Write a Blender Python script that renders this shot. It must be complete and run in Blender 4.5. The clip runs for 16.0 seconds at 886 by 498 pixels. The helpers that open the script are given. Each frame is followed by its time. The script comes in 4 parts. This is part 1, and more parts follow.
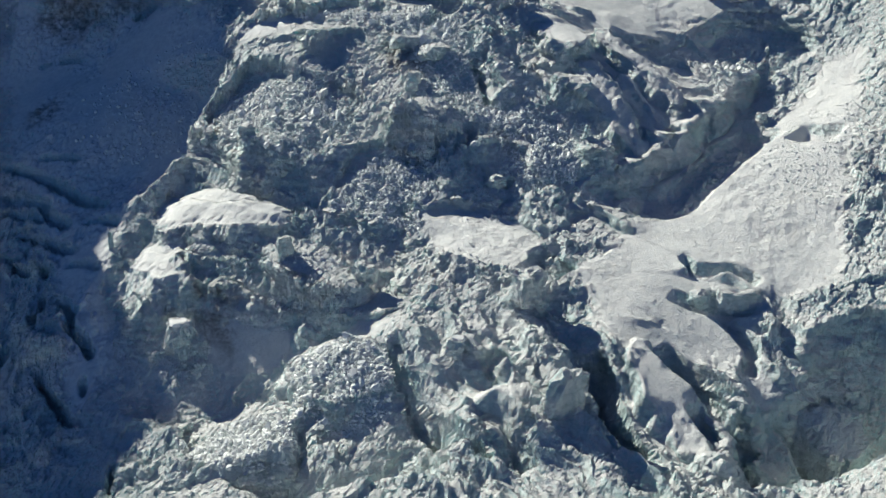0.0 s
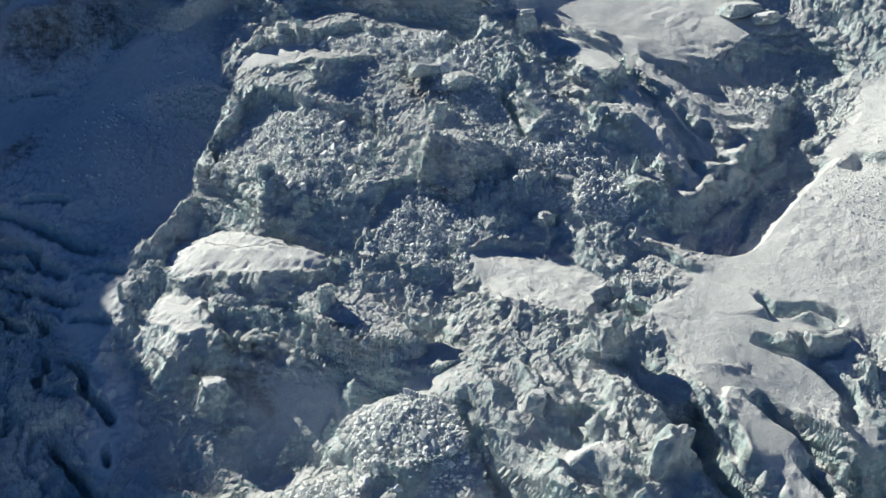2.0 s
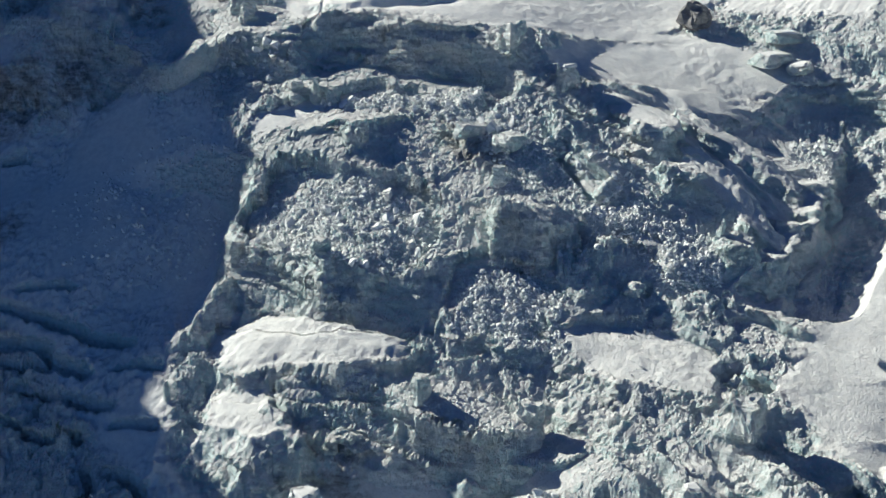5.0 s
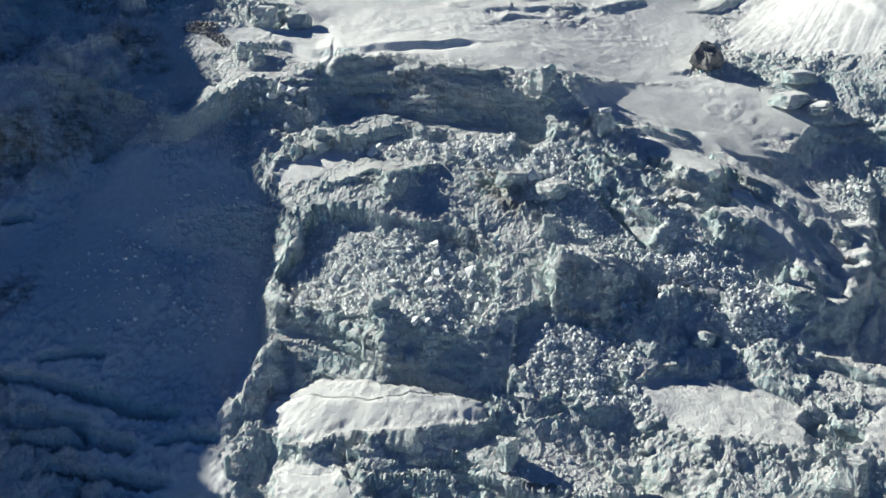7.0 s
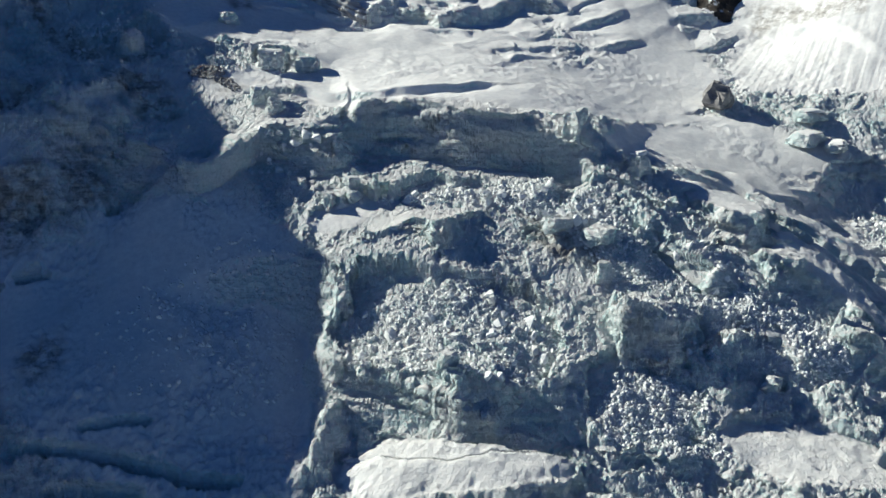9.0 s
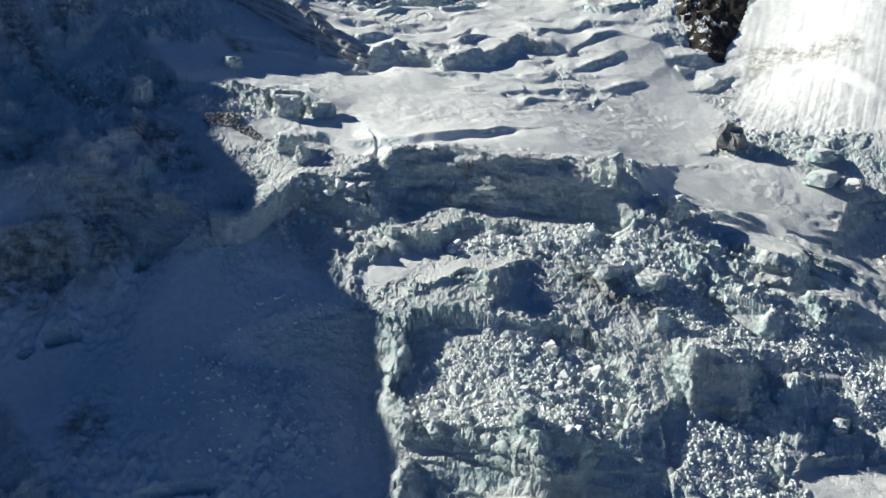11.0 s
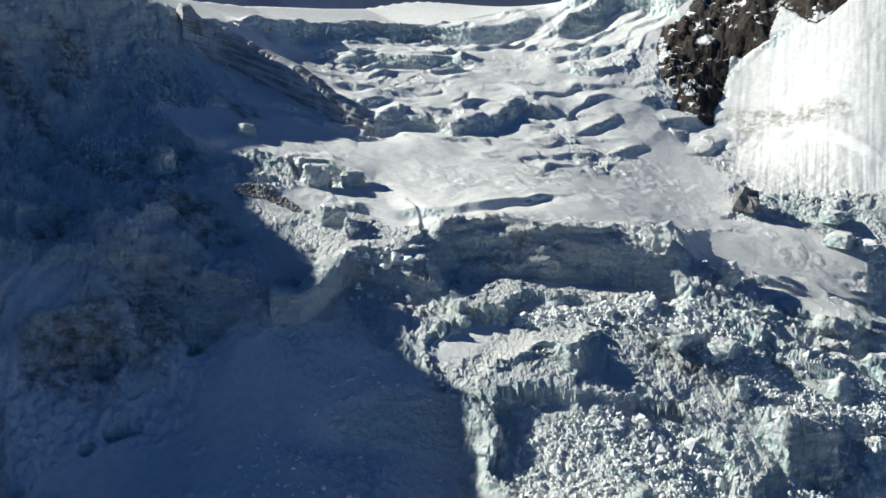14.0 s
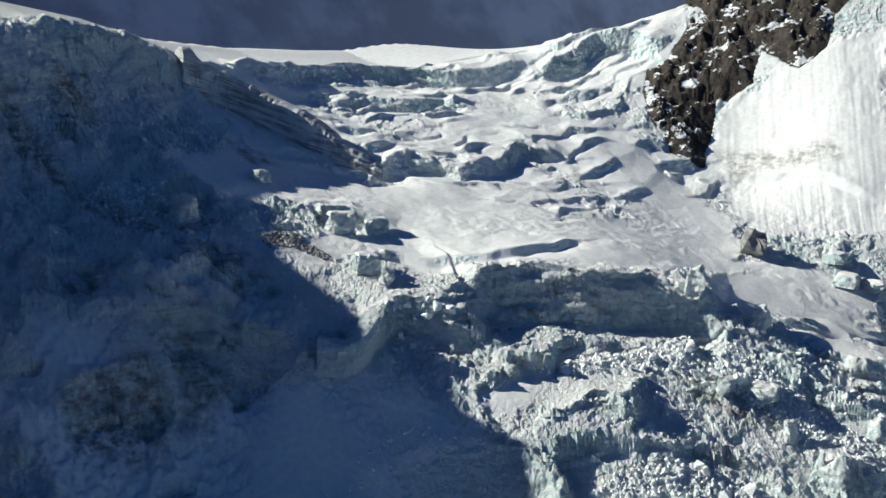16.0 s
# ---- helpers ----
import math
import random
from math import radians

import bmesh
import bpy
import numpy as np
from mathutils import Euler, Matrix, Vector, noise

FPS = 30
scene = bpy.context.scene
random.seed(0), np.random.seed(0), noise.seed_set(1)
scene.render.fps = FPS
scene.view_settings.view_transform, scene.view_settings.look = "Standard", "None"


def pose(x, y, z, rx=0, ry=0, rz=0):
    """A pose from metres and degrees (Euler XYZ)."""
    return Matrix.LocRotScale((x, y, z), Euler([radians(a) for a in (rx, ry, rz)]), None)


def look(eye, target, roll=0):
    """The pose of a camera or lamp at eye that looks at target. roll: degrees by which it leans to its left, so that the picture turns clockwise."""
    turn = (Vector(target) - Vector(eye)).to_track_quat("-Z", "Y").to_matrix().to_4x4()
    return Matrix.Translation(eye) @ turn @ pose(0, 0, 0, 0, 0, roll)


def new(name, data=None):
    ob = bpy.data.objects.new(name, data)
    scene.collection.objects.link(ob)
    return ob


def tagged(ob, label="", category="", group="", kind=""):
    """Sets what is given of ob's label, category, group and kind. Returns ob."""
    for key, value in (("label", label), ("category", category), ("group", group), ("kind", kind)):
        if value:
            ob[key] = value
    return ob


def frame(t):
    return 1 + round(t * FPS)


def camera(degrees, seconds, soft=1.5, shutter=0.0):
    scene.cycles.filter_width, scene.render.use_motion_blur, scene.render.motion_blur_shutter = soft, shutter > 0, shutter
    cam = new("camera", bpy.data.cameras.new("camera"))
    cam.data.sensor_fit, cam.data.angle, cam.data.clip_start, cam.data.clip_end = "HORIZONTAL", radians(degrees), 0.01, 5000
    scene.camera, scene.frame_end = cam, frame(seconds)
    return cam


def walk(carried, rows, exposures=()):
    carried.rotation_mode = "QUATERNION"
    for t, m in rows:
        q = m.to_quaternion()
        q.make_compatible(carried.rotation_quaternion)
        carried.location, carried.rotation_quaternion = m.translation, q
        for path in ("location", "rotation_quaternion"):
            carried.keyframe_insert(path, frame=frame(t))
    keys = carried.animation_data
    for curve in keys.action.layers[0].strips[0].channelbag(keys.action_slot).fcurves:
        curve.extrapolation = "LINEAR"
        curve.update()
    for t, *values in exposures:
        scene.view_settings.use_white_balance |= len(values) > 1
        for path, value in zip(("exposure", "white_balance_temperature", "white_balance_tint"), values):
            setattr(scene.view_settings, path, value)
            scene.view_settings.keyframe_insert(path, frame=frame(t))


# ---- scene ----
cam = camera(42.3, 16.0)
METRES, EYE, TILT, LEAN, TURN = 400.0, 300.0, -18.0, 0.0, 0.0
ROWS = [
    (0.0, 0.0, 0.0, 0.0, 0.0, 0.0, -0.0),
    (0.5, -0.0283, 0.0149, 0.0064, -1.14, 0.09, 0.34),
    (1.0, -0.0566, 0.0299, 0.0128, -2.39, 0.2, 0.74),
    (1.5, -0.0848, 0.0453, 0.0192, -3.75, 0.35, 1.14),
    (2.0, -0.113, 0.0609, 0.0259, -5.19, 0.49, 1.58),
    (2.5, -0.141, 0.0767, 0.0329, -6.57, 0.65, 1.99),
    (3.0, -0.1689, 0.0928, 0.0394, -7.95, 0.86, 2.42),
    (3.5, -0.1967, 0.1088, 0.0469, -9.32, 1.02, 2.87),
    (4.0, -0.2244, 0.1248, 0.0545, -10.7, 1.2, 3.29),
    (6.5, -0.3626, 0.2027, 0.0949, -17.78, 2.16, 5.45),
    (7.0, -0.3897, 0.2181, 0.103, -19.18, 2.36, 5.9),
    (7.5, -0.4167, 0.2337, 0.1112, -20.58, 2.54, 6.35),
    (8.0, -0.4433, 0.2493, 0.1193, -22.0, 2.71, 6.76),
    (8.5, -0.4695, 0.2652, 0.1279, -23.42, 2.85, 7.19),
    (9.0, -0.4952, 0.2812, 0.1365, -24.8, 3.0, 7.63),
    (11.5, -0.6158, 0.365, 0.18, -31.43, 3.83, 9.6),
    (12.0, -0.6376, 0.383, 0.1887, -32.76, 3.99, 9.95),
    (12.5, -0.6593, 0.4015, 0.1975, -34.12, 4.14, 10.24),
    (13.0, -0.6803, 0.4198, 0.2063, -35.43, 4.3, 10.52),
    (13.5, -0.7009, 0.4387, 0.215, -36.7, 4.47, 10.8),
    (14.0, -0.721, 0.4575, 0.224, -37.91, 4.63, 11.08),
    (14.5, -0.7405, 0.4764, 0.2329, -39.12, 4.81, 11.35),
    (15.0, -0.7599, 0.4958, 0.2415, -40.37, 4.99, 11.59),
    (15.5, -0.779, 0.5149, 0.2503, -41.65, 5.15, 11.89),
    (16.0, -0.7981, 0.534, 0.2588, -42.98, 5.3, 12.2),
]
walk(cam, [(t, pose(0, 0, EYE, TILT, LEAN, TURN) @ pose(METRES * x, METRES * y, METRES * z, 90 + pitch, roll, yaw)) for t, x, y, z, yaw, pitch, roll in ROWS], [(0.0, 0.34, 6600, 6), (9.0, 0.32, 6500, 6), (16.0, 0.26, 6450, 6)])

# ---- light ----
SUN_AZ, SUN_EL = 41.0, 31.0
TO_SUN = Vector((-math.sin(radians(SUN_AZ)) * math.cos(radians(SUN_EL)), math.cos(radians(SUN_AZ)) * math.cos(radians(SUN_EL)), math.sin(radians(SUN_EL))))
world = bpy.data.worlds.new("sky")
scene.world = world
world.use_nodes = True
sky = world.node_tree.nodes.new("ShaderNodeTexSky")
sky.sky_type, sky.sun_disc = "NISHITA", False
sky.sun_elevation, sky.sun_rotation, sky.altitude = radians(SUN_EL), radians(-SUN_AZ), 4500
sky.dust_density, sky.ozone_density = 0.0, 6.0
air = world.node_tree.nodes.new("ShaderNodeVectorMath")
air.operation = "MULTIPLY"
air.inputs[1].default_value = (0.6, 0.92, 1.3)
world.node_tree.links.new(sky.outputs[0], air.inputs[0])
world.node_tree.links.new(air.outputs[0], world.node_tree.nodes["Background"].inputs[0])
world.node_tree.nodes["Background"].inputs[1].default_value = 0.0355
lamp = bpy.data.lights.new("sun", "SUN")
lamp.energy, lamp.angle, lamp.color = 5.0, radians(0.53), (1.0, 0.985, 0.9)
new("sun", lamp).matrix_world = look(TO_SUN * 900, (0, 0, 0))


# ---- noise on arrays ----
def lattice(ix, iy, seed):
    h = (ix.astype(np.int64) * 374761393 + iy.astype(np.int64) * 668265263 + seed * 974634777) & 0xFFFFFFFF
    h = ((h ^ (h >> 13)) * 1274126177) & 0xFFFFFFFF
    return ((h ^ (h >> 16)) & 0xFFFFFF) / float(0xFFFFFF)


def gradient(x, y, seed):
    ix, iy = np.floor(x), np.floor(y)
    fx, fy = x - ix, y - iy
    u, v = fx * fx * fx * (fx * (fx * 6 - 15) + 10), fy * fy * fy * (fy * (fy * 6 - 15) + 10)
    corners = []
    for dx in (0, 1):
        for dy in (0, 1):
            a = lattice(ix + dx, iy + dy, seed) * 2 * math.pi
            corners.append(np.cos(a) * (fx - dx) + np.sin(a) * (fy - dy))
    low, high = corners[0] * (1 - v) + corners[1] * v, corners[2] * (1 - v) + corners[3] * v
    return 1.5 * (low * (1 - u) + high * u)


def fbm(x, y, size, octaves=4, seed=1, gain=0.5):
    total, amp, k = 0.0, 1.0, 1.0 / size
    for n in range(octaves):
        total = total + amp * gradient(x * k + 17.3 * n, y * k - 9.1 * n, seed + n)
        amp, k = amp * gain, k * 2.03
    return total


def ridged(x, y, size, octaves=4, seed=1, gain=0.5):
    total, amp, k = 0.0, 1.0, 1.0 / size
    for n in range(octaves):
        total = total + amp * (0.6 - 2 * np.abs(gradient(x * k + 5.7 * n, y * k + 3.3 * n, seed + n)))
        amp, k = amp * gain, k * 2.07
    return total


def blocks(x, y, size, seed=1, tilt=0.8):
    """Broken blocks: every cell has a height of its own and a tilted top. Gives height and distance from the cell's edge."""
    x, y = x / size, y / size
    ix, iy = np.floor(x), np.floor(y)
    best, second, height = np.full(x.shape, 9.0), np.full(x.shape, 9.0), np.zeros(x.shape)
    for dx in (-1, 0, 1):
        for dy in (-1, 0, 1):
            cx, cy = ix + dx, iy + dy
            px, py = x - cx - lattice(cx, cy, seed), y - cy - lattice(cx, cy, seed + 1)
            d = px * px + py * py
            h = lattice(cx, cy, seed + 2) - 0.5 + tilt * ((lattice(cx, cy, seed + 3) - 0.5) * px + (lattice(cx, cy, seed + 4) - 0.5) * py)
            near = d < best
            second = np.where(near, best, np.minimum(second, d))
            height = np.where(near, h, height)
            best = np.where(near, d, best)
    return height, np.sqrt(second) - np.sqrt(best)


def smooth(a, b, v):
    t = np.clip((v - a) / (b - a), 0, 1)
    return t * t * (3 - 2 * t)


def inside(x, y, outline):
    """Distance from a closed outline, positive inside."""
    far, odd = np.full(x.shape, 1e9), np.zeros(x.shape, bool)
    for (ax, ay), (bx, by) in zip(outline, outline[1:] + outline[:1]):
        ex, ey = bx - ax, by - ay
        t = np.clip(((x - ax) * ex + (y - ay) * ey) / (ex * ex + ey * ey), 0, 1)
        far = np.minimum(far, (x - ax - t * ex) ** 2 + (y - ay - t * ey) ** 2)
        if ay != by:
            odd ^= ((ay > y) != (by > y)) & (x < ax + ex * (y - ay) / ey)
    return np.where(odd, 1, -1) * np.sqrt(far)


# ---- materials ----
def material(name):
    m = bpy.data.materials.new(name)
    m.use_nodes = True
    nodes, links = m.node_tree.nodes, m.node_tree.links
    return m, nodes, links, nodes["Principled BSDF"]


def node(nodes, kind, **sets):
    n = nodes.new(kind)
    for key, value in sets.items():
        n.inputs[key.replace("_", " ")].default_value = value
    return n


def mixed(nodes, links, factor, a, b):
    n = nodes.new("ShaderNodeMix")
    n.data_type = "RGBA"
    links.new(factor, n.inputs[0])
    for value, socket in ((a, n.inputs[6]), (b, n.inputs[7])):
        if isinstance(value, tuple):
            socket.default_value = (*value, 1)
        else:
            links.new(value, socket)
    return n.outputs[2]


def ramp(nodes, links, value, low, high):
    n = nodes.new("ShaderNodeMapRange")
    n.interpolation_type = "SMOOTHSTEP"
    links.new(value, n.inputs[0])
    n.inputs[1].default_value, n.inputs[2].default_value = low, high
    return n.outputs[0]


def grain(nodes, links, scale, detail=5.0, rough=0.6):
    place = nodes.new("ShaderNodeNewGeometry")
    n = node(nodes, "ShaderNodeTexNoise", Scale=scale, Detail=detail, Roughness=rough)
    links.new(place.outputs["Position"], n.inputs["Vector"])
    return n.outputs["Fac"]


def named(nodes, name):
    n = nodes.new("ShaderNodeAttribute")
    n.attribute_name = name
    return n.outputs["Fac"]


def calc(nodes, links, kind, a, b):
    n = nodes.new("ShaderNodeMath")
    n.operation = kind
    for value, socket in ((a, n.inputs[0]), (b, n.inputs[1])):
        if isinstance(value, (int, float)):
            socket.default_value = value
        else:
            links.new(value, socket)
    return n.outputs[0]


def strata(nodes, links, scale, stretch):
    """Layers in the ice: noise drawn out level."""
    place = nodes.new("ShaderNodeNewGeometry")
    turn = nodes.new("ShaderNodeMapping")
    turn.inputs["Scale"].default_value = (stretch, stretch, 1)
    turn.inputs["Rotation"].default_value = (radians(9), radians(-7), 0)
    links.new(place.outputs["Position"], turn.inputs["Vector"])
    n = node(nodes, "ShaderNodeTexNoise", Scale=scale, Detail=6.0, Roughness=0.65, Distortion=0.4)
    links.new(turn.outputs[0], n.inputs["Vector"])
    return n.outputs["Fac"]


def glacier_material():
    m, nodes, links, shader = material("snow_and_ice")
    place = nodes.new("ShaderNodeNewGeometry")
    split = nodes.new("ShaderNodeSeparateXYZ")
    links.new(place.outputs["Normal"], split.inputs[0])
    lying = calc(nodes, links, "ADD", split.outputs["Z"], calc(nodes, links, "MULTIPLY", grain(nodes, links, 0.16), 0.4))
    lying = calc(nodes, links, "ADD", lying, calc(nodes, links, "MULTIPLY", named(nodes, "calm"), 0.25))
    flat = ramp(nodes, links, lying, 0.78, 1.02)
    ice = mixed(nodes, links, ramp(nodes, links, grain(nodes, links, 0.05), 0.4, 0.62), (0.8, 0.85, 0.84), (0.64, 0.79, 0.785))
    ice = mixed(nodes, links, ramp(nodes, links, strata(nodes, links, 0.55, 0.12), 0.5, 0.68), ice, (0.6, 0.68, 0.67))
    ice = mixed(nodes, links, ramp(nodes, links, grain(nodes, links, 0.9, 6), 0.5, 0.72), ice, (0.85, 0.87, 0.86))
    snow = mixed(nodes, links, ramp(nodes, links, grain(nodes, links, 0.5), 0.35, 0.65), (0.87, 0.87, 0.85), (0.78, 0.785, 0.78))
    both = mixed(nodes, links, flat, ice, snow)
    dust = ramp(nodes, links, grain(nodes, links, 0.05, 8, 0.7), 0.56, 0.75)
    both = mixed(nodes, links, calc(nodes, links, "MULTIPLY", dust, 0.28), both, (0.45, 0.4, 0.31))
    # dirt also carries the darker tint put on the sunlit snow face
    dirt = calc(nodes, links, "MULTIPLY", named(nodes, "dirt"), ramp(nodes, links, grain(nodes, links, 0.22, 8, 0.7), 0.36, 0.6))
    both = mixed(nodes, links, calc(nodes, links, "MULTIPLY", dirt, 0.78), both, mixed(nodes, links, ramp(nodes, links, strata(nodes, links, 0.9, 0.1), 0.42, 0.6), (0.12, 0.1, 0.085), (0.36, 0.34, 0.31)))
    specks = calc(nodes, links, "MULTIPLY", ramp(nodes, links, grain(nodes, links, 2.3, 4, 0.75), 0.56, 0.66), calc(nodes, links, "SUBTRACT", 0.5, calc(nodes, links, "MULTIPLY", named(nodes, "smoothness"), 0.46)))
    both = mixed(nodes, links, specks, both, (0.36, 0.38, 0.36))
    links.new(both, shader.inputs["Base Color"])
    rough = nodes.new("ShaderNodeMapRange")
    links.new(flat, rough.inputs[0])
    rough.inputs[3].default_value, rough.inputs[4].default_value = 0.42, 0.8
    links.new(rough.outputs[0], shader.inputs["Roughness"])
    shader.inputs["Specular IOR Level"].default_value = 0.3
    links.new(calc(nodes, links, "SUBTRACT", 0.2, calc(nodes, links, "MULTIPLY", flat, 0.16)), shader.inputs["Subsurface Weight"])
    shader.inputs["Subsurface Radius"].default_value, shader.inputs["Subsurface Scale"].default_value = (0.75, 1.0, 1.05), 1.2
    pits = ramp(nodes, links, grain(nodes, links, 1.7, 6, 0.8), 0.6, 0.75)
    bump = nodes.new("ShaderNodeBump")
    bump.inputs["Distance"].default_value = 0.75
    links.new(calc(nodes, links, "SUBTRACT", 0.9, calc(nodes, links, "MULTIPLY", named(nodes, "calm"), 0.45)), bump.inputs["Strength"])
    links.new(calc(nodes, links, "SUBTRACT", grain(nodes, links, 0.9, 9, 0.8), calc(nodes, links, "MULTIPLY", pits, 0.1)), bump.inputs["Height"])
    facets = nodes.new("ShaderNodeTexVoronoi")
    facets.feature = "F1"
    facets.inputs["Scale"].default_value = 0.42
    warp = nodes.new("ShaderNodeVectorMath")
    links.new(place.outputs["Position"], warp.inputs[0])
    shake = node(nodes, "ShaderNodeTexNoise", Scale=0.5, Detail=4.0)
    links.new(place.outputs["Position"], shake.inputs["Vector"])
    links.new(shake.outputs["Color"], warp.inputs[1])
    links.new(warp.outputs[0], facets.inputs["Vector"])
    relief = calc(nodes, links, "ADD", facets.outputs["Distance"], calc(nodes, links, "MULTIPLY", strata(nodes, links, 0.6, 0.15), 0.8))
    coarse = nodes.new("ShaderNodeBump")
    coarse.inputs["Distance"].default_value = 1.5
    links.new(calc(nodes, links, "SUBTRACT", 0.95, calc(nodes, links, "MULTIPLY", flat, 0.93)), coarse.inputs["Strength"])
    links.new(relief, coarse.inputs["Height"])
    links.new(bump.outputs[0], coarse.inputs["Normal"])
    crystals = nodes.new("ShaderNodeBump")
    crystals.inputs["Distance"].default_value = 0.5
    links.new(calc(nodes, links, "SUBTRACT", 0.95, calc(nodes, links, "MINIMUM", calc(nodes, links, "MULTIPLY", named(nodes, "smoothness"), 0.75), 0.85)), crystals.inputs["Strength"])
    links.new(grain(nodes, links, 2.0, 3, 0.7), crystals.inputs["Height"])
    links.new(coarse.outputs[0], crystals.inputs["Normal"])
    links.new(crystals.outputs[0], shader.inputs["Normal"])
    return m


def rock_material():
    m, nodes, links, shader = material("dark_rock_with_snow")
    tone = mixed(nodes, links, ramp(nodes, links, strata(nodes, links, 0.35, 0.5), 0.35, 0.62), (0.012, 0.011, 0.011), (0.05, 0.038, 0.03))
    tone = mixed(nodes, links, ramp(nodes, links, grain(nodes, links, 0.8, 8), 0.5, 0.7), tone, (0.085, 0.064, 0.05))
    place = nodes.new("ShaderNodeNewGeometry")
    split = nodes.new("ShaderNodeSeparateXYZ")
    links.new(place.outputs["Normal"], split.inputs[0])
    lying = calc(nodes, links, "ADD", calc(nodes, links, "MULTIPLY", split.outputs["Z"], 0.35), grain(nodes, links, 0.075, 8, 0.72))
    snow = ramp(nodes, links, lying, 0.8, 0.83)
    links.new(mixed(nodes, links, snow, tone, (0.82, 0.83, 0.85)), shader.inputs["Base Color"])
    shader.inputs["Roughness"].default_value = 0.85
    bump = nodes.new("ShaderNodeBump")
    bump.inputs["Strength"].default_value, bump.inputs["Distance"].default_value = 0.9, 0.8
    links.new(grain(nodes, links, 0.6, 9, 0.75), bump.inputs["Height"])
    links.new(bump.outputs[0], shader.inputs["Normal"])
    return m


def crust_material():
    m, nodes, links, shader = material("broken_ice")
    chance = nodes.new("ShaderNodeObjectInfo")
    island = nodes.new("ShaderNodeNewGeometry")
    tone = mixed(nodes, links, ramp(nodes, links, island.outputs["Random Per Island"], 0.0, 1.0), (0.83, 0.85, 0.84), (0.91, 0.915, 0.9))
    tone = mixed(nodes, links, ramp(nodes, links, chance.outputs["Random"], 0.75, 1.0), tone, (0.7, 0.69, 0.64))
    tone = mixed(nodes, links, ramp(nodes, links, grain(nodes, links, 1.4, 7), 0.45, 0.7), tone, (0.72, 0.76, 0.755))
    links.new(tone, shader.inputs["Base Color"])
    shader.inputs["Roughness"].default_value = 0.6
    bump = nodes.new("ShaderNodeBump")
    bump.inputs["Strength"].default_value, bump.inputs["Distance"].default_value = 0.7, 0.25
    links.new(grain(nodes, links, 2.2, 8, 0.7), bump.inputs["Height"])
    links.new(bump.outputs[0], shader.inputs["Normal"])
    return m


def snow_material():
    m, nodes, links, shader = material("fresh_snow")
    links.new(mixed(nodes, links, ramp(nodes, links, grain(nodes, links, 0.6), 0.35, 0.65), (0.87, 0.87, 0.85), (0.78, 0.785, 0.78)), shader.inputs["Base Color"])
    shader.inputs["Roughness"].default_value = 0.8
    bump = nodes.new("ShaderNodeBump")
    bump.inputs["Strength"].default_value, bump.inputs["Distance"].default_value = 0.5, 0.3
    links.new(grain(nodes, links, 1.2, 8, 0.7), bump.inputs["Height"])
    links.new(bump.outputs[0], shader.inputs["Normal"])
    return m


def boulder_material():
    m, nodes, links, shader = material("streaked_boulder")
    links.new(mixed(nodes, links, ramp(nodes, links, strata(nodes, links, 0.9, 0.3), 0.4, 0.62), (0.17, 0.165, 0.17), (0.3, 0.29, 0.28)), shader.inputs["Base Color"])
    shader.inputs["Roughness"].default_value = 0.8
    return m



def dipping(nodes, links, scale):
    """Layers that dip with the buttress."""
    place = nodes.new("ShaderNodeNewGeometry")
    dot = nodes.new("ShaderNodeVectorMath")
    dot.operation = "DOT_PRODUCT"
    dot.inputs[1].default_value = (0.25, -0.26, 1)
    links.new(place.outputs["Position"], dot.inputs[0])
    split, join = nodes.new("ShaderNodeSeparateXYZ"), nodes.new("ShaderNodeCombineXYZ")
    links.new(place.outputs["Position"], split.inputs[0])
    links.new(calc(nodes, links, "MULTIPLY", split.outputs[0], 0.07), join.inputs[0])
    links.new(calc(nodes, links, "MULTIPLY", split.outputs[1], 0.07), join.inputs[1])
    links.new(dot.outputs["Value"], join.inputs[2])
    n = node(nodes, "ShaderNodeTexNoise", Scale=scale, Detail=6.0, Roughness=0.7, Distortion=0.6)
    links.new(join.outputs[0], n.inputs["Vector"])
    return n.outputs["Fac"]


def striped_material():
    m, nodes, links, shader = material("striped_dirty_ice")
    tone = mixed(nodes, links, ramp(nodes, links, dipping(nodes, links, 0.7), 0.4, 0.62), (0.26, 0.25, 0.24), (0.62, 0.65, 0.67))
    tone = mixed(nodes, links, ramp(nodes, links, grain(nodes, links, 0.12, 8), 0.45, 0.7), tone, (0.55, 0.58, 0.6))
    links.new(tone, shader.inputs["Base Color"])
    shader.inputs["Roughness"].default_value = 0.6
    bump = nodes.new("ShaderNodeBump")
    bump.inputs["Strength"].default_value, bump.inputs["Distance"].default_value = 0.8, 0.6
    links.new(dipping(nodes, links, 0.8), bump.inputs["Height"])
    links.new(bump.outputs[0], shader.inputs["Normal"])
    return m


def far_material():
    m, nodes, links, shader = material("far_slope_shade_tint")
    # Blue shade and haze of distance are put into the base colours.
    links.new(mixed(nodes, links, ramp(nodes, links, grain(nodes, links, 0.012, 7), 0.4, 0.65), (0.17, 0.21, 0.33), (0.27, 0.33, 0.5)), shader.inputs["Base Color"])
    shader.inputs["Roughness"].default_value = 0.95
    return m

SNOW_ICE, ROCK, CRUST, SNOW, ROCKY = glacier_material(), rock_material(), crust_material(), snow_material(), boulder_material()
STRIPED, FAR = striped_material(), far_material()

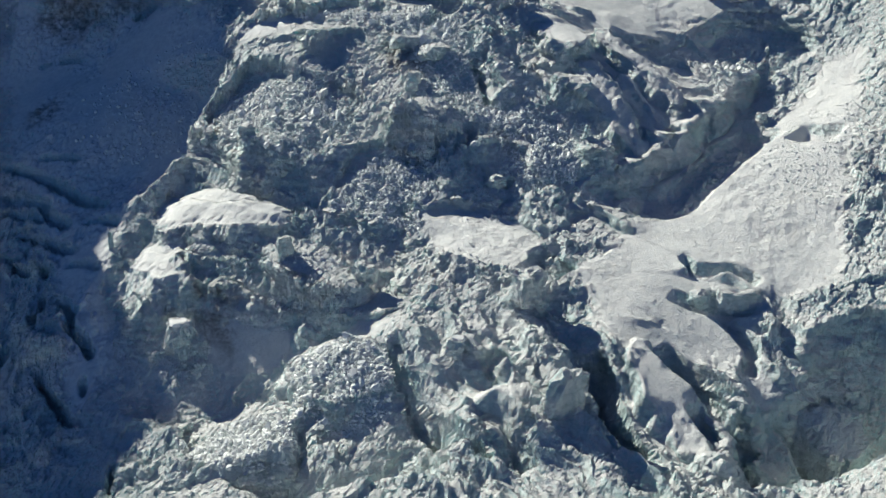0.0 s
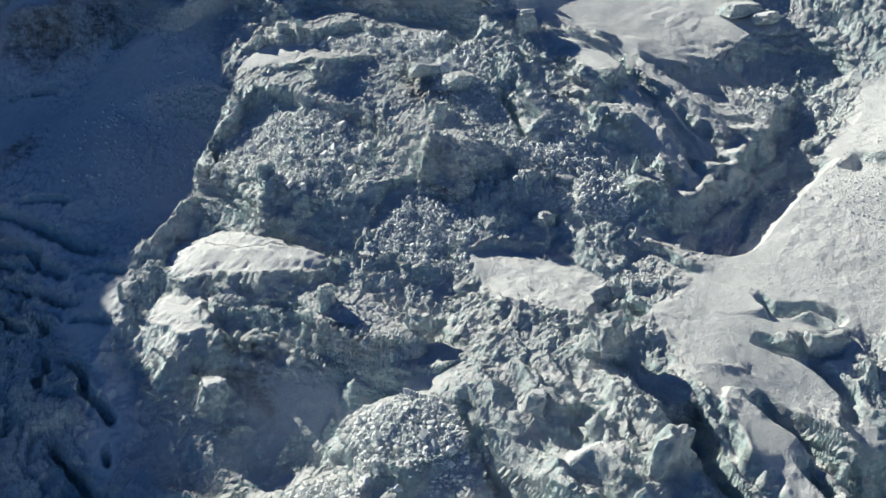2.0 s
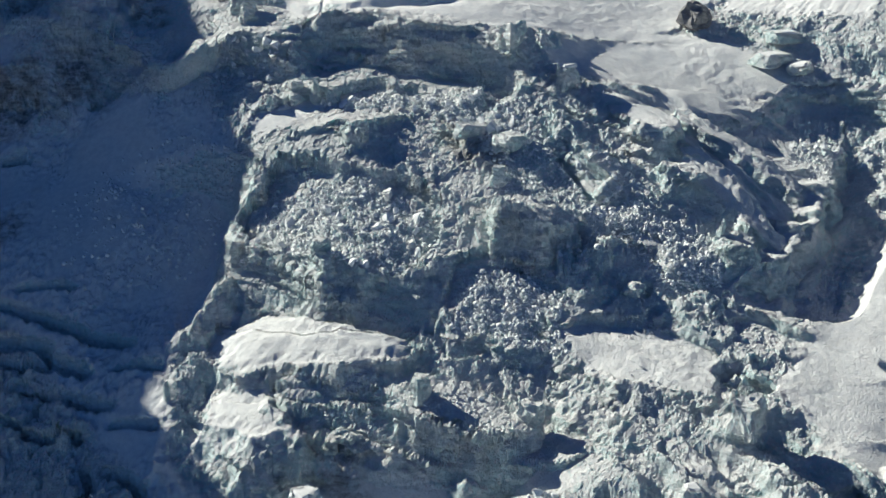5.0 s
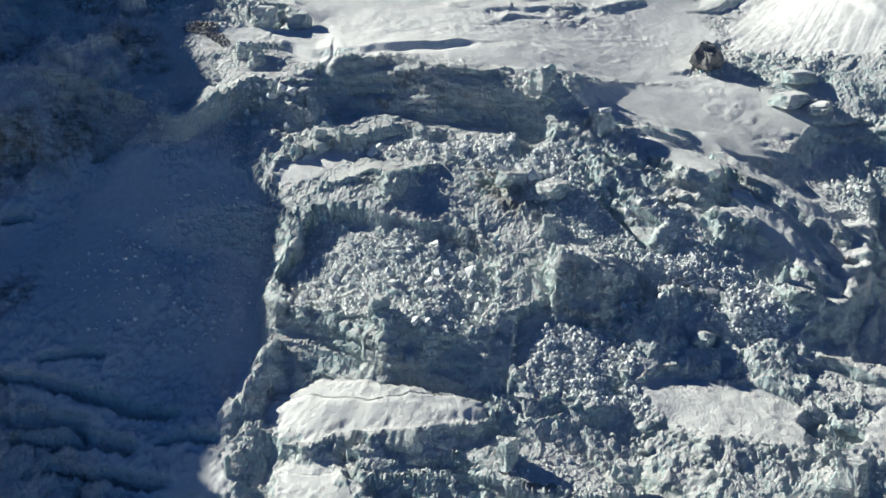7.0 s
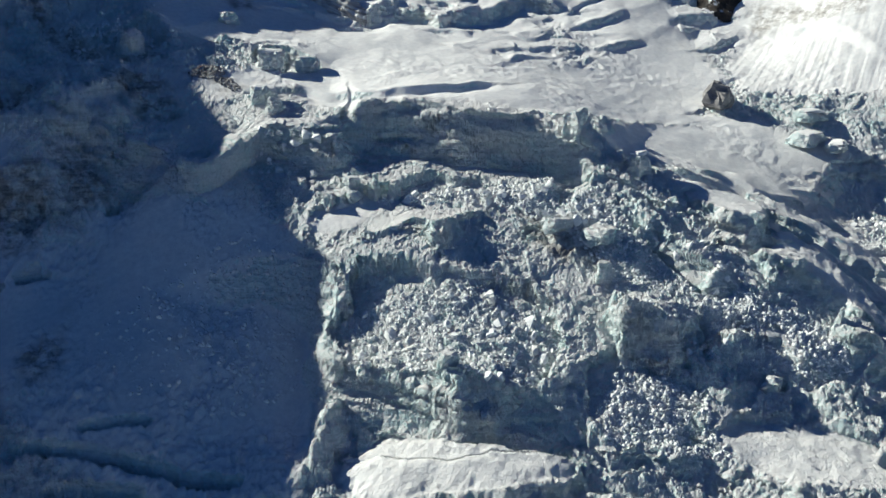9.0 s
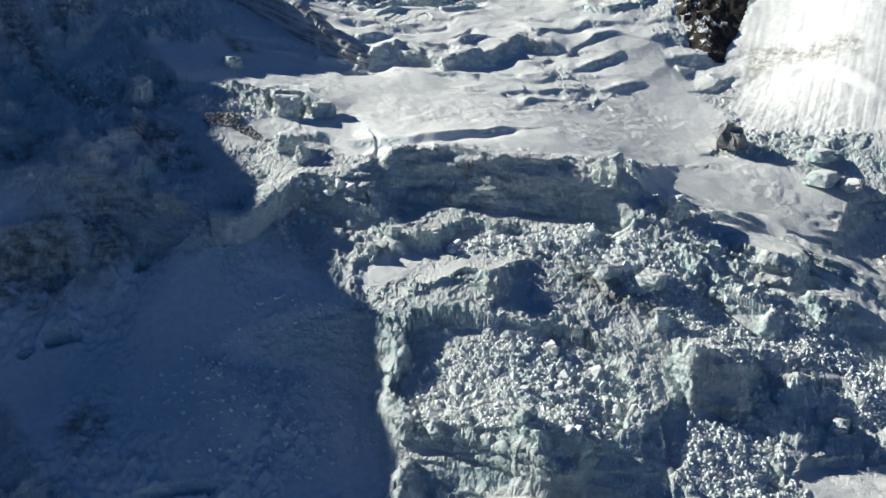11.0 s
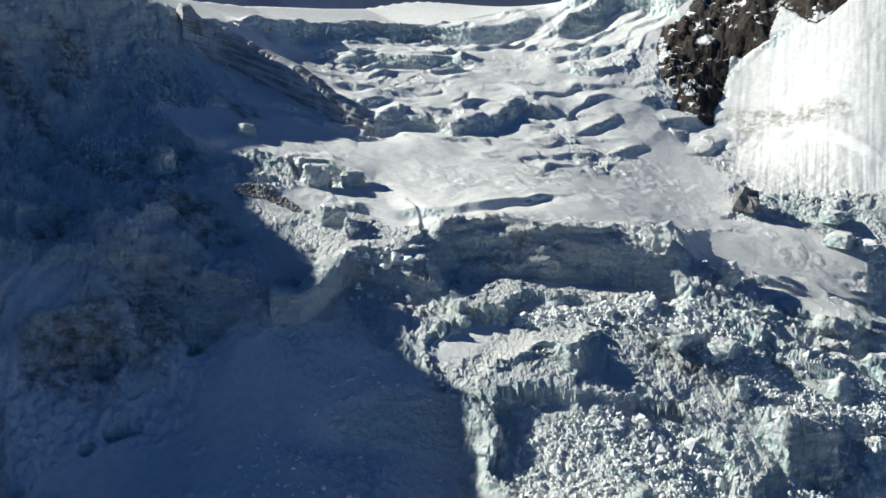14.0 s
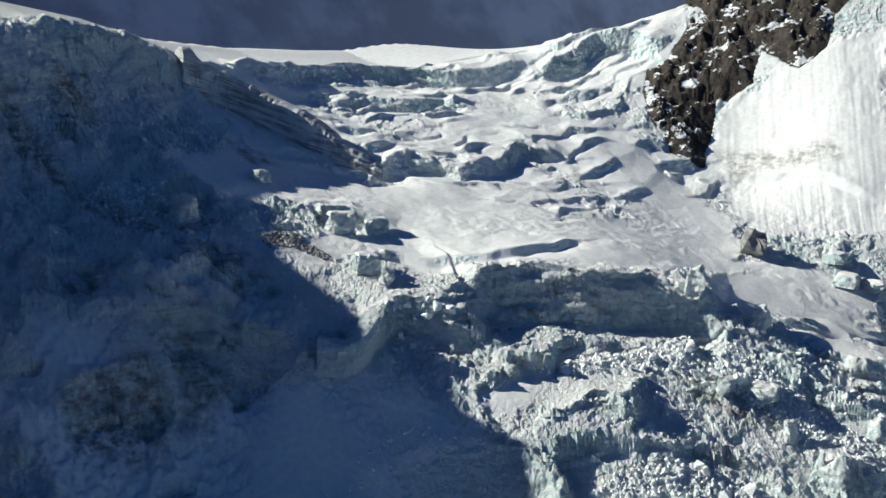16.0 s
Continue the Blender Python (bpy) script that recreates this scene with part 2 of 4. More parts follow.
# ---- the lie of the land ----
SWELLS = [
    (17, 448, 11.1, 50), (193, 492, 11.2, 36), (-157, 506, -14.7, 26), (145, 519, -16.0, 26), (-60, 307, -9.7, 30), (-109, 449, -7.2, 26), (-149, 605, -17.4, 36), (-60, 608, -14.1, 50), (168, 574, 0.5, 50), (-142, 471, -4.9, 26), (117, 395, -11.7, 26), (78, 489, -5.2, 36), (-60, 382, 8.7, 26), (-43, 328, 5.9, 26), (-182, 537, 1.5, 26), (76, 262, -8.4, 26), (6, 658, -5.1, 30), (-69, 446, 6.4, 26), (20, 290, 3.1, 30), (-10, 484, 5.6, 36), (70, 350, -2.2, 22), (-100, 340, -2.7, 30), (130, 440, -1.3, 26), (30, 400, 6.7, 30), (-112, 528, -6, 10), (-147, 538, 5, 12), (-130, 349, 5, 14), (-16, 587, -5, 10), (-121, 412, -5, 11),
]
RIDGE = [(-900, 640, 330), (-330, 640, 335), (-206, 658, 359), (-127, 664, 358.5), (-85, 665, 352.5), (-40, 674, 344), (17, 691, 342), (87, 688, 343), (141, 648, 354), (184, 618, 366), (215, 590, 382), (260, 570, 402), (900, 500, 560)]
# Unseen crest to the left, added and shaped to shade the glacier's left side.
SHADE_SPUR = [(-204, 707, 408), (-230, 702, 408), (-233, 692, 404), (-233, 679, 399), (-234, 668, 394), (-230, 652, 388), (-239, 640, 382), (-240, 630, 379), (-238, 623, 378), (-233, 623, 374), (-236, 620, 371), (-244, 616, 366), (-251, 610, 360), (-259, 599, 354), (-271, 587, 346), (-278, 577, 338), (-289, 568, 330), (-288, 561, 326), (-285, 552, 324), (-279, 542, 321), (-273, 534, 319), (-265, 527, 317), (-269, 515, 315), (-276, 502, 310), (-291, 488, 304), (-310, 472, 296)]


def slope(x, y):
    """The glacier's broad slope with its swells and hollows, and a steady fall outside them."""
    cx, cy = np.clip(x, -210, 240), np.clip(y, 245, 720)
    u, v = cx / 200, (cy - 450) / 200
    z = 244.9 + 99.4*v + 4*v**2 - 12.8*v**3 + u*(23.3-33.6*v-8.9*v**2) + u**2*(2.7+30.7*v) + 43.2*u**3
    for sx, sy, height, size in SWELLS:
        z = z + height * np.exp(-((cx - sx) ** 2 + (cy - sy) ** 2) / (2 * size**2))
    return z + 0.3 * (y - cy) + 0.25 * (x - cx) * np.where(x > 0, 1, 0.15)


def behind_ridge(x, y):
    rx, ry, rz = (np.array(c, float) for c in zip(*RIDGE))
    return y - np.interp(x, rx, ry), np.interp(x, rx, rz)


def land(x, y):
    z = slope(x, y)
    behind, crest = behind_ridge(x, y)
    z = z + (crest - z) * smooth(-30, 0, behind)
    back = crest + 0.3 * np.clip(behind, 0, 42) * (1 - 0.85 * smooth(100, 160, x)) - (0.4 + 0.6 * smooth(110, 170, x)) * np.clip(behind - 42 * smooth(170, 110, x), 0, 230)
    far = np.minimum(170 + 1.7 * (y - 900 + 10 * fbm(x, y, 160, 3, 7)), 600 - 0.25 * (y - 1180)) + 2 * fbm(x, y, 60, 4, 8)
    back = np.maximum(back, np.where(y > 880, far, -1e9))
    z = np.where(behind > 0, back, z)
    box = (np.abs(x + 260) < 220) & (np.abs(y - 620) < 260)
    px, py, pz = x[box], y[box], np.full(int(box.sum()), -1e9)
    for (ax, ay, az), (bx, by, bz) in zip(SHADE_SPUR[:-1], SHADE_SPUR[1:]):
        ex, ey = bx - ax, by - ay
        t = np.clip(((px - ax) * ex + (py - ay) * ey) / (ex * ex + ey * ey), 0, 1)
        pz = np.maximum(pz, az + t * (bz - az) - 1.5 * np.hypot(px - ax - t * ex, py - ay - t * ey))
    z[box] = np.maximum(z[box], pz)
    return z


def axis(parts):
    out = [parts[0][0]]
    for start, end, step in parts:
        out += list(np.linspace(start, end, max(2, round((end - start) / step)))[1:])
    return np.array(out)


xs = axis([(-3000, -900, 150), (-900, -360, 15), (-360, -200, 3), (-200, 150, 0.42), (150, 260, 0.8), (260, 900, 20), (900, 3000, 150)])
ys = axis([(-1500, 0, 100), (0, 212, 8), (212, 520, 0.42), (520, 700, 0.7), (700, 900, 4), (900, 1300, 12), (1300, 3000, 80)])
X, Y = np.meshgrid(xs, ys)
Z = land(X, Y)
WX, WY = X + 2.0 * fbm(X, Y, 16, 3, 31, 0.3), Y + 2.0 * fbm(X, Y, 16, 3, 37, 0.3)
STYLE = {name: np.zeros(X.shape) for name in ("rubble", "calm", "face", "dirty", "slab")}
LID, FRONT = np.zeros(X.shape), np.zeros(X.shape)


def window(points, margin):
    px, py = zip(*points)
    a, b = np.searchsorted(xs, [min(px) - margin, max(px) + margin])
    c, d = np.searchsorted(ys, [min(py) - margin, max(py) + margin])
    return slice(c, d), slice(a, b)


def along(x, y, points):
    """Distance from a line, the side (uphill of it positive), the way along it and its length."""
    best, side, gone, squarest, length = np.full(x.shape, 1e9), np.zeros(x.shape), np.zeros(x.shape), np.zeros(x.shape), 0.0
    for (ax, ay), (bx, by) in zip(points[:-1], points[1:]):
        ex, ey = bx - ax, by - ay
        piece = math.hypot(ex, ey)
        t = np.clip(((x - ax) * ex + (y - ay) * ey) / piece**2, 0, 1)
        dx, dy = x - ax - t * ex, y - ay - t * ey
        d = np.hypot(dx, dy)
        cross = ex * dy - ey * dx
        square = np.abs(cross) / (piece * d + 1e-9)
        near = (d < best - 1e-5) | ((d < best + 1e-5) & (square > squarest))
        squarest = np.where(near, square, squarest)
        side = np.where(near, np.where(cross >= 0, d, -d), side)
        gone = np.where(near, length + t * piece, gone)
        best = np.where(near, d, best)
        length += piece
    return best, side, gone, length


def scarp(drop, reach, edge, *points):
    """A cliff along a line: the land stands up on its uphill side and falls away in front."""
    part = window(points, 3.3 * reach)
    d, side, gone, length = along(WX[part], WY[part], points)
    taper = min(10, 0.25 * length)
    w = smooth(-0.3 * taper, taper, gone) * smooth(-0.3 * taper, taper, length - gone)
    w = w * np.exp(-np.maximum(d - edge, 0) / reach) * smooth(3.2 * reach, 1.6 * reach, d)
    Z[part] += drop * w * (smooth(-edge, edge, side) - 0.5)
    size = min(1.0, drop / 6)
    LID[part] = np.maximum(LID[part], size * w * smooth(0.6 * edge, edge + 2, side) * smooth(14, 6, side))
    FRONT[part] = np.maximum(FRONT[part], size * w * smooth(-edge - 0.5 * drop - 2, -edge, side) * smooth(1.2 * edge, 0.4 * edge, side))


def trench(depth, half, *points):
    """A crevasse or gully along a line."""
    part = window(points, half + 4)
    d, side, gone, length = along(0.5 * (WX + X)[part], 0.5 * (WY + Y)[part], points)
    taper = min(4, 0.3 * length)
    Z[part] -= depth * np.clip(1 - (d / half) ** 4, 0, 1) * smooth(-0.5, taper, gone) * smooth(-0.5, taper, length - gone)


def zone(style, *points):
    part = window(points, 12)
    STYLE[style][part] = np.maximum(STYLE[style][part], smooth(-3.5, 3.5, inside(WX[part], WY[part], list(points)) + 0.8 * fbm(X[part], Y[part], 5, 3, 77)))


scarp(16, 22, 3.4, (-60, 490), (-50, 487), (-38, 483), (-25, 472), (-12, 462), (0, 453), (8, 445), (12, 438))  # main wall
scarp(11.2, 16, 3.2, (-92, 498), (-81, 496), (-72, 490), (-64, 482), (-58, 481))  # serac row
scarp(3.4, 8, 2, (-113, 505), (-107, 502), (-97, 501), (-87, 503))  # curved slab
scarp(6.1, 10, 1.5, (-73, 551), (-61, 558), (-53, 550), (-46, 539))  # upper block
scarp(2.7, 8, 1.5, (-79, 528), (-69, 527), (-60, 519), (-52, 510), (-41, 499), (-28, 494), (-13, 492), (3, 493))  # snow band
scarp(6.1, 13, 2, (-17, 587), (0, 586), (12, 578), (15, 567), (40, 567), (58, 573), (75, 561))  # mid seracs
scarp(5.4, 12, 2, (16, 650), (35, 650), (50, 634), (67, 630), (72, 615))  # high seracs
scarp(8.5, 14, 2, (-22, 673), (2, 677), (25, 683), (43, 679), (64, 675), (78, 671), (97, 652), (113, 641), (131, 634))  # ridge band
scarp(5.6, 18, 4, (-57, 658), (-40, 655), (-24, 645), (-20, 623), (-13, 608), (-8, 593))  # striped buttress
scarp(11, 18, 3, (-125, 652), (-116, 653), (-93, 652), (-74, 652), (-60, 648))  # left head
scarp(9, 10, 2, (-111, 592), (-101, 588), (-97, 574))  # left knoll
scarp(10, 12, 3, (-183, 525), (-170, 524), (-157, 522), (-151, 515))  # dirty knoll
scarp(13, 20, 4, (-151, 538), (-143, 537), (-135, 532), (-129, 522), (-121, 512), (-116, 504))  # left icefall
scarp(5.5, 10, 2, (12, 411), (14, 398), (17, 387), (26, 382))  # right block
scarp(3.2, 8, 1.5, (33, 425), (41, 415), (45, 406), (53, 394), (62, 387))  # slab a
scarp(3.2, 10, 2, (53, 428), (59, 417), (68, 413), (82, 414))  # slab d
scarp(5.6, 16, 3, (89, 416), (107, 426), (121, 425), (127, 413), (130, 400))  # ice wall
scarp(8.8, 9, 2.2, (44, 347), (64, 352), (84, 367), (103, 392), (112, 405))  # hollow bank
scarp(3.4, 7, 1.5, (36, 344), (44, 343), (50, 339), (55, 329), (59, 324))  # low step
scarp(3.6, 10, 2.5, (15, 376), (28, 366), (27, 356), (41, 351), (52, 358))  # debris edge
scarp(4.8, 10, 2, (0, 386), (8, 381), (14, 375))  # shelf
scarp(4.1, 7, 1.5, (-13, 326), (-7, 319), (1, 315), (10, 311))  # blue step
scarp(5.4, 7, 1.5, (15, 305), (20, 297), (26, 297), (31, 305))  # round block
scarp(4.8, 8, 1.5, (0, 293), (7, 292), (11, 289), (14, 278), (18, 271))  # middle crest
scarp(8.1, 10, 2, (8, 268), (13, 266), (18, 260), (19, 250))  # tongue
scarp(2.5, 6, 0.9, (64, 307), (70, 306), (80, 301), (88, 293))  # gash lip
scarp(4.5, 9, 2, (51, 267), (56, 256), (60, 252), (63, 243))  # spur edge
scarp(4, 9, 2, (73, 260), (76, 254), (83, 253))  # lower tongue
scarp(4.2, 9, 2, (87, 282), (92, 278), (96, 269))  # right knobs
scarp(3.6, 20, 5, (36, 284), (48, 275), (59, 265), (75, 257), (85, 255), (93, 255))  # slope foot
scarp(3, 6, 1.2, (142, 520), (144, 509), (151, 491), (152, 475), (153, 457))  # bergschrund
scarp(11, 12, 2, (131, 623), (145, 616), (165, 614), (175, 599), (173, 582))  # ridge seracs
scarp(4, 13, 3, (83, 262), (91, 252), (100, 249), (105, 247))  # corner a
scarp(4, 13, 3, (69, 241), (84, 239), (103, 240))  # corner b
scarp(4, 9, 2, (83, 268), (87, 263), (93, 256))  # right step

FORM = np.zeros(X.shape)


def leaning(x, y, points, reach):
    """A surface through a few heights: near each place it leans as its neighbours tell."""
    p = np.array(points, float)
    w = [1 / ((x - px) ** 2 + (y - py) ** 2 + reach**2) ** 1.5 for px, py, _ in p]
    total = sum(w)
    cx, cy, cz = (sum(k * v for k, v in zip(w, p[:, n])) / total for n in range(3))
    xx = xy = yy = xz = yz = 0.0
    for k, (px, py, pz) in zip(w, p):
        k, dx, dy, dz = k / total, px - cx, py - cy, pz - cz
        xx, xy, yy, xz, yz = xx + k * dx * dx, xy + k * dx * dy, yy + k * dy * dy, xz + k * dx * dz, yz + k * dy * dz
    xx, yy = xx + 25, yy + 25
    det = xx * yy - xy * xy
    return cz + (xz * yy - yz * xy) / det * (x - cx) + (yz * xx - xz * xy) / det * (y - cy)


def shelf(blend, outline, points):
    """A stretch of lower ground laid to the heights given."""
    part = window(outline, 2 * blend)
    w = smooth(-blend, blend, inside(WX[part], WY[part], outline))
    Z[part] += w * (leaning(X[part], Y[part], points, 7) - Z[part])


def mass(flank, rim, inner=(), dome=0.0, form=0.6):
    """A body of ice with a rim of given heights: its top leans between them, its sides fall at the flank's slope."""
    outline = [(px, py) for px, py, _ in rim]
    part = window(outline, 26)
    d = inside(WX[part], WY[part], outline) + 1.6 * fbm(X[part], Y[part], 8, 4, 411, 0.6)
    edge, best = np.zeros(d.shape), np.full(d.shape, 1e9)
    for (ax, ay, az), (bx, by, bz) in zip(rim, rim[1:] + rim[:1]):
        ex, ey = bx - ax, by - ay
        t = np.clip(((WX[part] - ax) * ex + (WY[part] - ay) * ey) / (ex * ex + ey * ey), 0, 1)
        far = (WX[part] - ax - t * ex) ** 2 + (WY[part] - ay - t * ey) ** 2
        edge, best = np.where(far < best, az + t * (bz - az), edge), np.minimum(far, best)
    top = leaning(X[part], Y[part], list(rim) + list(inner), 6)
    top = edge + (top - edge) * smooth(0, 4, d) + dome * smooth(0, 12, d)
    side = np.where(d < -22, -1e9, edge + flank * d)
    out = np.maximum(Z[part], side)
    lower = np.where(d > 0, top, out)
    FRONT[part] = np.maximum(FRONT[part], smooth(-0.5, -1.5, d) * smooth(0.3, 1.5, out - Z[part]) * min(1.0, flank / 2))
    FORM[part] = np.maximum(FORM[part], form * smooth(-1, 2, d))
    k = smooth(-0.8, 0.8, d)
    Z[part] = k * lower + (1 - k) * out


shelf(9, [(-112, 352), (-106, 378), (-94, 411), (-70, 392), (-46, 372), (-18, 356), (2, 338), (10, 316), (20, 296), (4, 268), (-20, 280), (-45, 300), (-80, 306), (-95, 320)],
      [(-110, 357, 165), (-103, 372, 175), (-101, 381, 183), (-89, 409, 200), (-74, 386, 198.5), (-42, 352, 194), (-36, 349, 191), (-11, 341, 190.5), (-36, 365, 199), (-15, 350, 195), (-77, 349, 180), (-72, 344, 178), (-53, 334, 176), (-12, 330, 181), (-26, 309, 174), (-11, 305, 182.5), (-3, 301, 180.5), (-88, 345, 168), (-80, 332, 161), (-76, 322, 152), (-70, 318, 148), (-54, 314, 153), (-47, 306, 154), (-64, 309, 147), (-38, 312, 158), (-78, 306, 140), (5, 290, 178), (7, 309, 186), (10, 278, 170), (1, 267, 161), (20, 297, 184), (-30, 290, 160)])
shelf(5, [(-48, 292), (-30, 283), (-12, 282), (2, 268), (0, 255), (-40, 255), (-62, 280)],
      [(-24.5, 272, 157.6), (-9.6, 270.7, 156), (-30.5, 271, 153.4), (-15.7, 276.3, 163), (-55.4, 283.7, 145.4), (1, 266.6, 161.4), (-44, 284, 152), (-30, 255, 140), (-5, 252, 143), (-50, 262, 138)])
shelf(5, [(74, 258), (84, 264), (96, 272), (112, 276), (125, 262), (120, 238), (72, 238)],
      [(71, 256, 163), (86, 254.7, 163.5), (102.5, 261, 165.5), (103, 270.5, 173.5), (90, 268, 171), (112, 274, 177), (80, 240, 148), (100, 240, 146), (120, 245, 152), (124, 262, 170)])
shelf(5, [(-130, 470), (-97, 457), (-88, 446), (-88, 434), (-94, 424), (-97, 408), (-110, 395), (-135, 410)],
      [(-119, 465, 219), (-128, 468, 222), (-115, 411, 193), (-124, 412.5, 189), (-104.5, 394, 190.5), (-92, 440, 211), (-95, 425, 202), (-96, 408, 196), (-90, 455, 222)])
mass(1.6, [(52, 283, 184.5), (57, 280, 184), (62, 270, 178.5), (66, 258, 173.5), (64, 250, 170), (58, 250, 168), (54, 262, 175), (49, 274, 181)], form=0.7)  # snow rib
mass(2.5, [(76, 276, 181), (82, 276, 181), (87, 268, 176), (88, 262, 172), (82, 261, 171.5), (77, 266, 175)], form=0.8)  # snow tongue
mass(2.5, [(91, 264, 170.5), (99, 266, 172), (106, 263, 171), (107, 254, 166), (98, 252, 164.5), (91, 256, 166)])  # shaded block
mass(1.8, [(-72, 343, 178), (-53, 333, 177), (-38, 323.5, 177), (-26, 315, 177), (-12, 309, 182), (-10, 320, 181), (-40, 334, 182), (-60, 345, 181)])  # shaded face
mass(2.5, [(18, 416, 246.5), (24, 419, 247.5), (32, 409, 243), (36, 399, 238), (34, 392, 229.5), (27, 396, 231.5), (20, 405, 237)])  # pale block
mass(2.0, [(34, 420, 250), (44, 416, 250), (50, 404, 247), (46, 395, 244.5), (40, 396, 244.5), (36, 404, 246)], dome=0.8, form=0.9)  # snow hump
mass(2.2, [(54, 414, 248), (59, 414, 248.5), (66, 401, 243.5), (74, 388, 237), (82, 377, 229), (79, 374, 227.5), (71, 383, 233), (62, 396, 240.5), (55, 408, 245.5)], form=0.9)  # long slab
mass(2.2, [(47, 392, 240), (52, 391, 240), (57, 380, 233), (62, 368, 225), (66, 357, 216), (62, 354, 214), (57, 362, 220), (52, 374, 228), (46, 385, 235)], form=0.9)  # near slab
mass(2.0, [(58, 392, 236), (62, 391, 236), (68, 380, 229.5), (76, 367, 220), (73, 364, 218), (65, 375, 225), (57, 387, 232)], form=0.9)  # middle slab
mass(2.5, [(40, 388, 236), (46, 389, 237.5), (49, 382, 234.5), (44, 380, 232.5), (39, 383, 233)], dome=0.6)  # crumbled end
mass(1.8, [(44, 362, 220), (50, 363, 221.5), (56, 358, 219.5), (52, 355, 218.5), (46, 357, 219)], dome=0.5)  # low crest
mass(1.6, [(-110, 357, 166.5), (-107, 363, 169), (-98, 361, 172.5), (-90, 354, 175), (-82, 350, 177), (-80, 346, 175.5), (-86, 347, 171.5), (-94, 350, 169), (-102, 352, 167)], dome=0.6)  # snow lobe
mass(1.3, [(-104, 361, 176), (-101, 378, 181.5), (-94, 376, 183), (-85, 355, 182.5), (-81, 346, 181), (-90, 348, 178)])  # ribbed shoulder
mass(2.5, [(-88, 340, 165.5), (-80, 341, 167), (-74, 334, 165.5), (-74, 328, 162.5), (-80, 326, 161), (-87, 330, 161)], dome=1.2)  # snowy boulder
mass(3.5, [(-84, 363, 187), (-73, 360, 188.5), (-62, 354, 190), (-51, 349, 191), (-40, 342, 190), (-30, 334, 187), (-24, 327, 185), (-26, 321, 183.5), (-33, 322, 184.5), (-41, 327, 185.5), (-51, 335, 185.5), (-62, 344, 184.5), (-75, 353.5, 182.5), (-83, 355, 183)], dome=1.0)  # ledge
mass(2.2, [(-97, 395, 190), (-86, 392, 194.5), (-74, 381, 197.6), (-64, 368, 198.8), (-54, 360, 198.2), (-48, 357, 197), (-49, 350, 195), (-58, 352, 194), (-70, 358, 192.5), (-82, 366, 190), (-92, 369, 187), (-100, 376, 184.5), (-101, 389, 186.5)], [(-70, 371, 197.6)], dome=2.0, form=0.9)  # snow slab
mass(2.2, [(-46, 306, 161.5), (-45, 313, 163.5), (-40, 315, 167.5), (-27, 308, 174), (-18, 302, 174.5), (-13, 294, 171.5), (-14, 286, 168), (-21, 284, 166.5), (-28, 284, 165), (-38, 289, 162.5), (-44, 297, 161)], [(-27, 300, 173)], dome=1.2)  # front mound
mass(1.6, [(-78, 305, 141.3), (-75, 310, 143), (-64, 309, 148), (-54, 306, 153), (-46, 303, 156), (-40, 288, 158), (-43, 274, 156), (-52, 274, 153), (-63, 277, 148.5), (-74, 294, 142.5)], dome=1.0)  # low mound
mass(1.1, [(-30, 379, 210.5), (-22, 380, 212), (-12, 378, 212.4), (-5, 373, 210), (-2, 361, 204.5), (-11, 350, 196.5), (-19, 350, 196.5), (-27, 355, 198.3), (-35, 361, 199.5), (-37, 369, 203)], dome=0.8)  # rubble cone
mass(0.8, [(-6, 350, 199.3), (-1, 352.5, 199.6), (12, 348.5, 199.2), (23, 343, 198.7), (29, 331, 196.5), (27, 322, 194), (22, 314, 192.5), (12, 318, 192.5), (3, 325, 192.5), (-4, 336, 193), (-9, 346, 196.5)], dome=0.8, form=0.9)  # snow dome
mass(4.0, [(-19, 388, 223), (-15.5, 381, 230.5), (-8, 375.5, 227.5), (-1, 374, 222), (7, 375.5, 220), (9, 381, 223), (1, 387, 228.5), (-8, 391, 228)], dome=0.5)  # crested block
mass(3.0, [(-84, 463, 240.5), (-77, 467, 244), (-59, 466, 248), (-40, 464, 250.5), (-14, 454, 253), (-5, 442, 252.5), (-9, 428, 243), (-14, 421, 240.3), (-20, 427, 242), (-27, 438, 245.3), (-36, 440, 245.8), (-48, 431, 245.2), (-55, 442, 244.5), (-64, 442, 241), (-69, 448, 240), (-74, 446, 236.6), (-80, 437, 232), (-83, 448, 234.3), (-85, 456, 236.5)])  # arch
mass(2.6, [(-73, 438, 228.2), (-60, 431, 229.6), (-48, 423, 231), (-36, 413, 226.5), (-27, 400, 221.3), (-32, 388, 215), (-41, 378, 207), (-50, 379, 209.5), (-59, 380, 212), (-66, 384, 215), (-74, 395, 211.5), (-81, 406, 211), (-89.5, 418, 208.5), (-88.5, 424, 212), (-84, 428, 217), (-79, 433, 223)], dome=0.8, form=0.2)  # debris mound
mass(2.4, [(24, 279, 179), (29, 281, 182.5), (33, 276, 180), (36, 268, 175), (38, 261, 170.5), (31, 260, 170), (25, 266, 171.8), (23, 272, 174.5)], dome=0.8)  # boulder
trench(2.5, 1.6, (-76, 351), (-63, 340.5), (-53, 332.5), (-43, 324.5), (-34, 319.5))

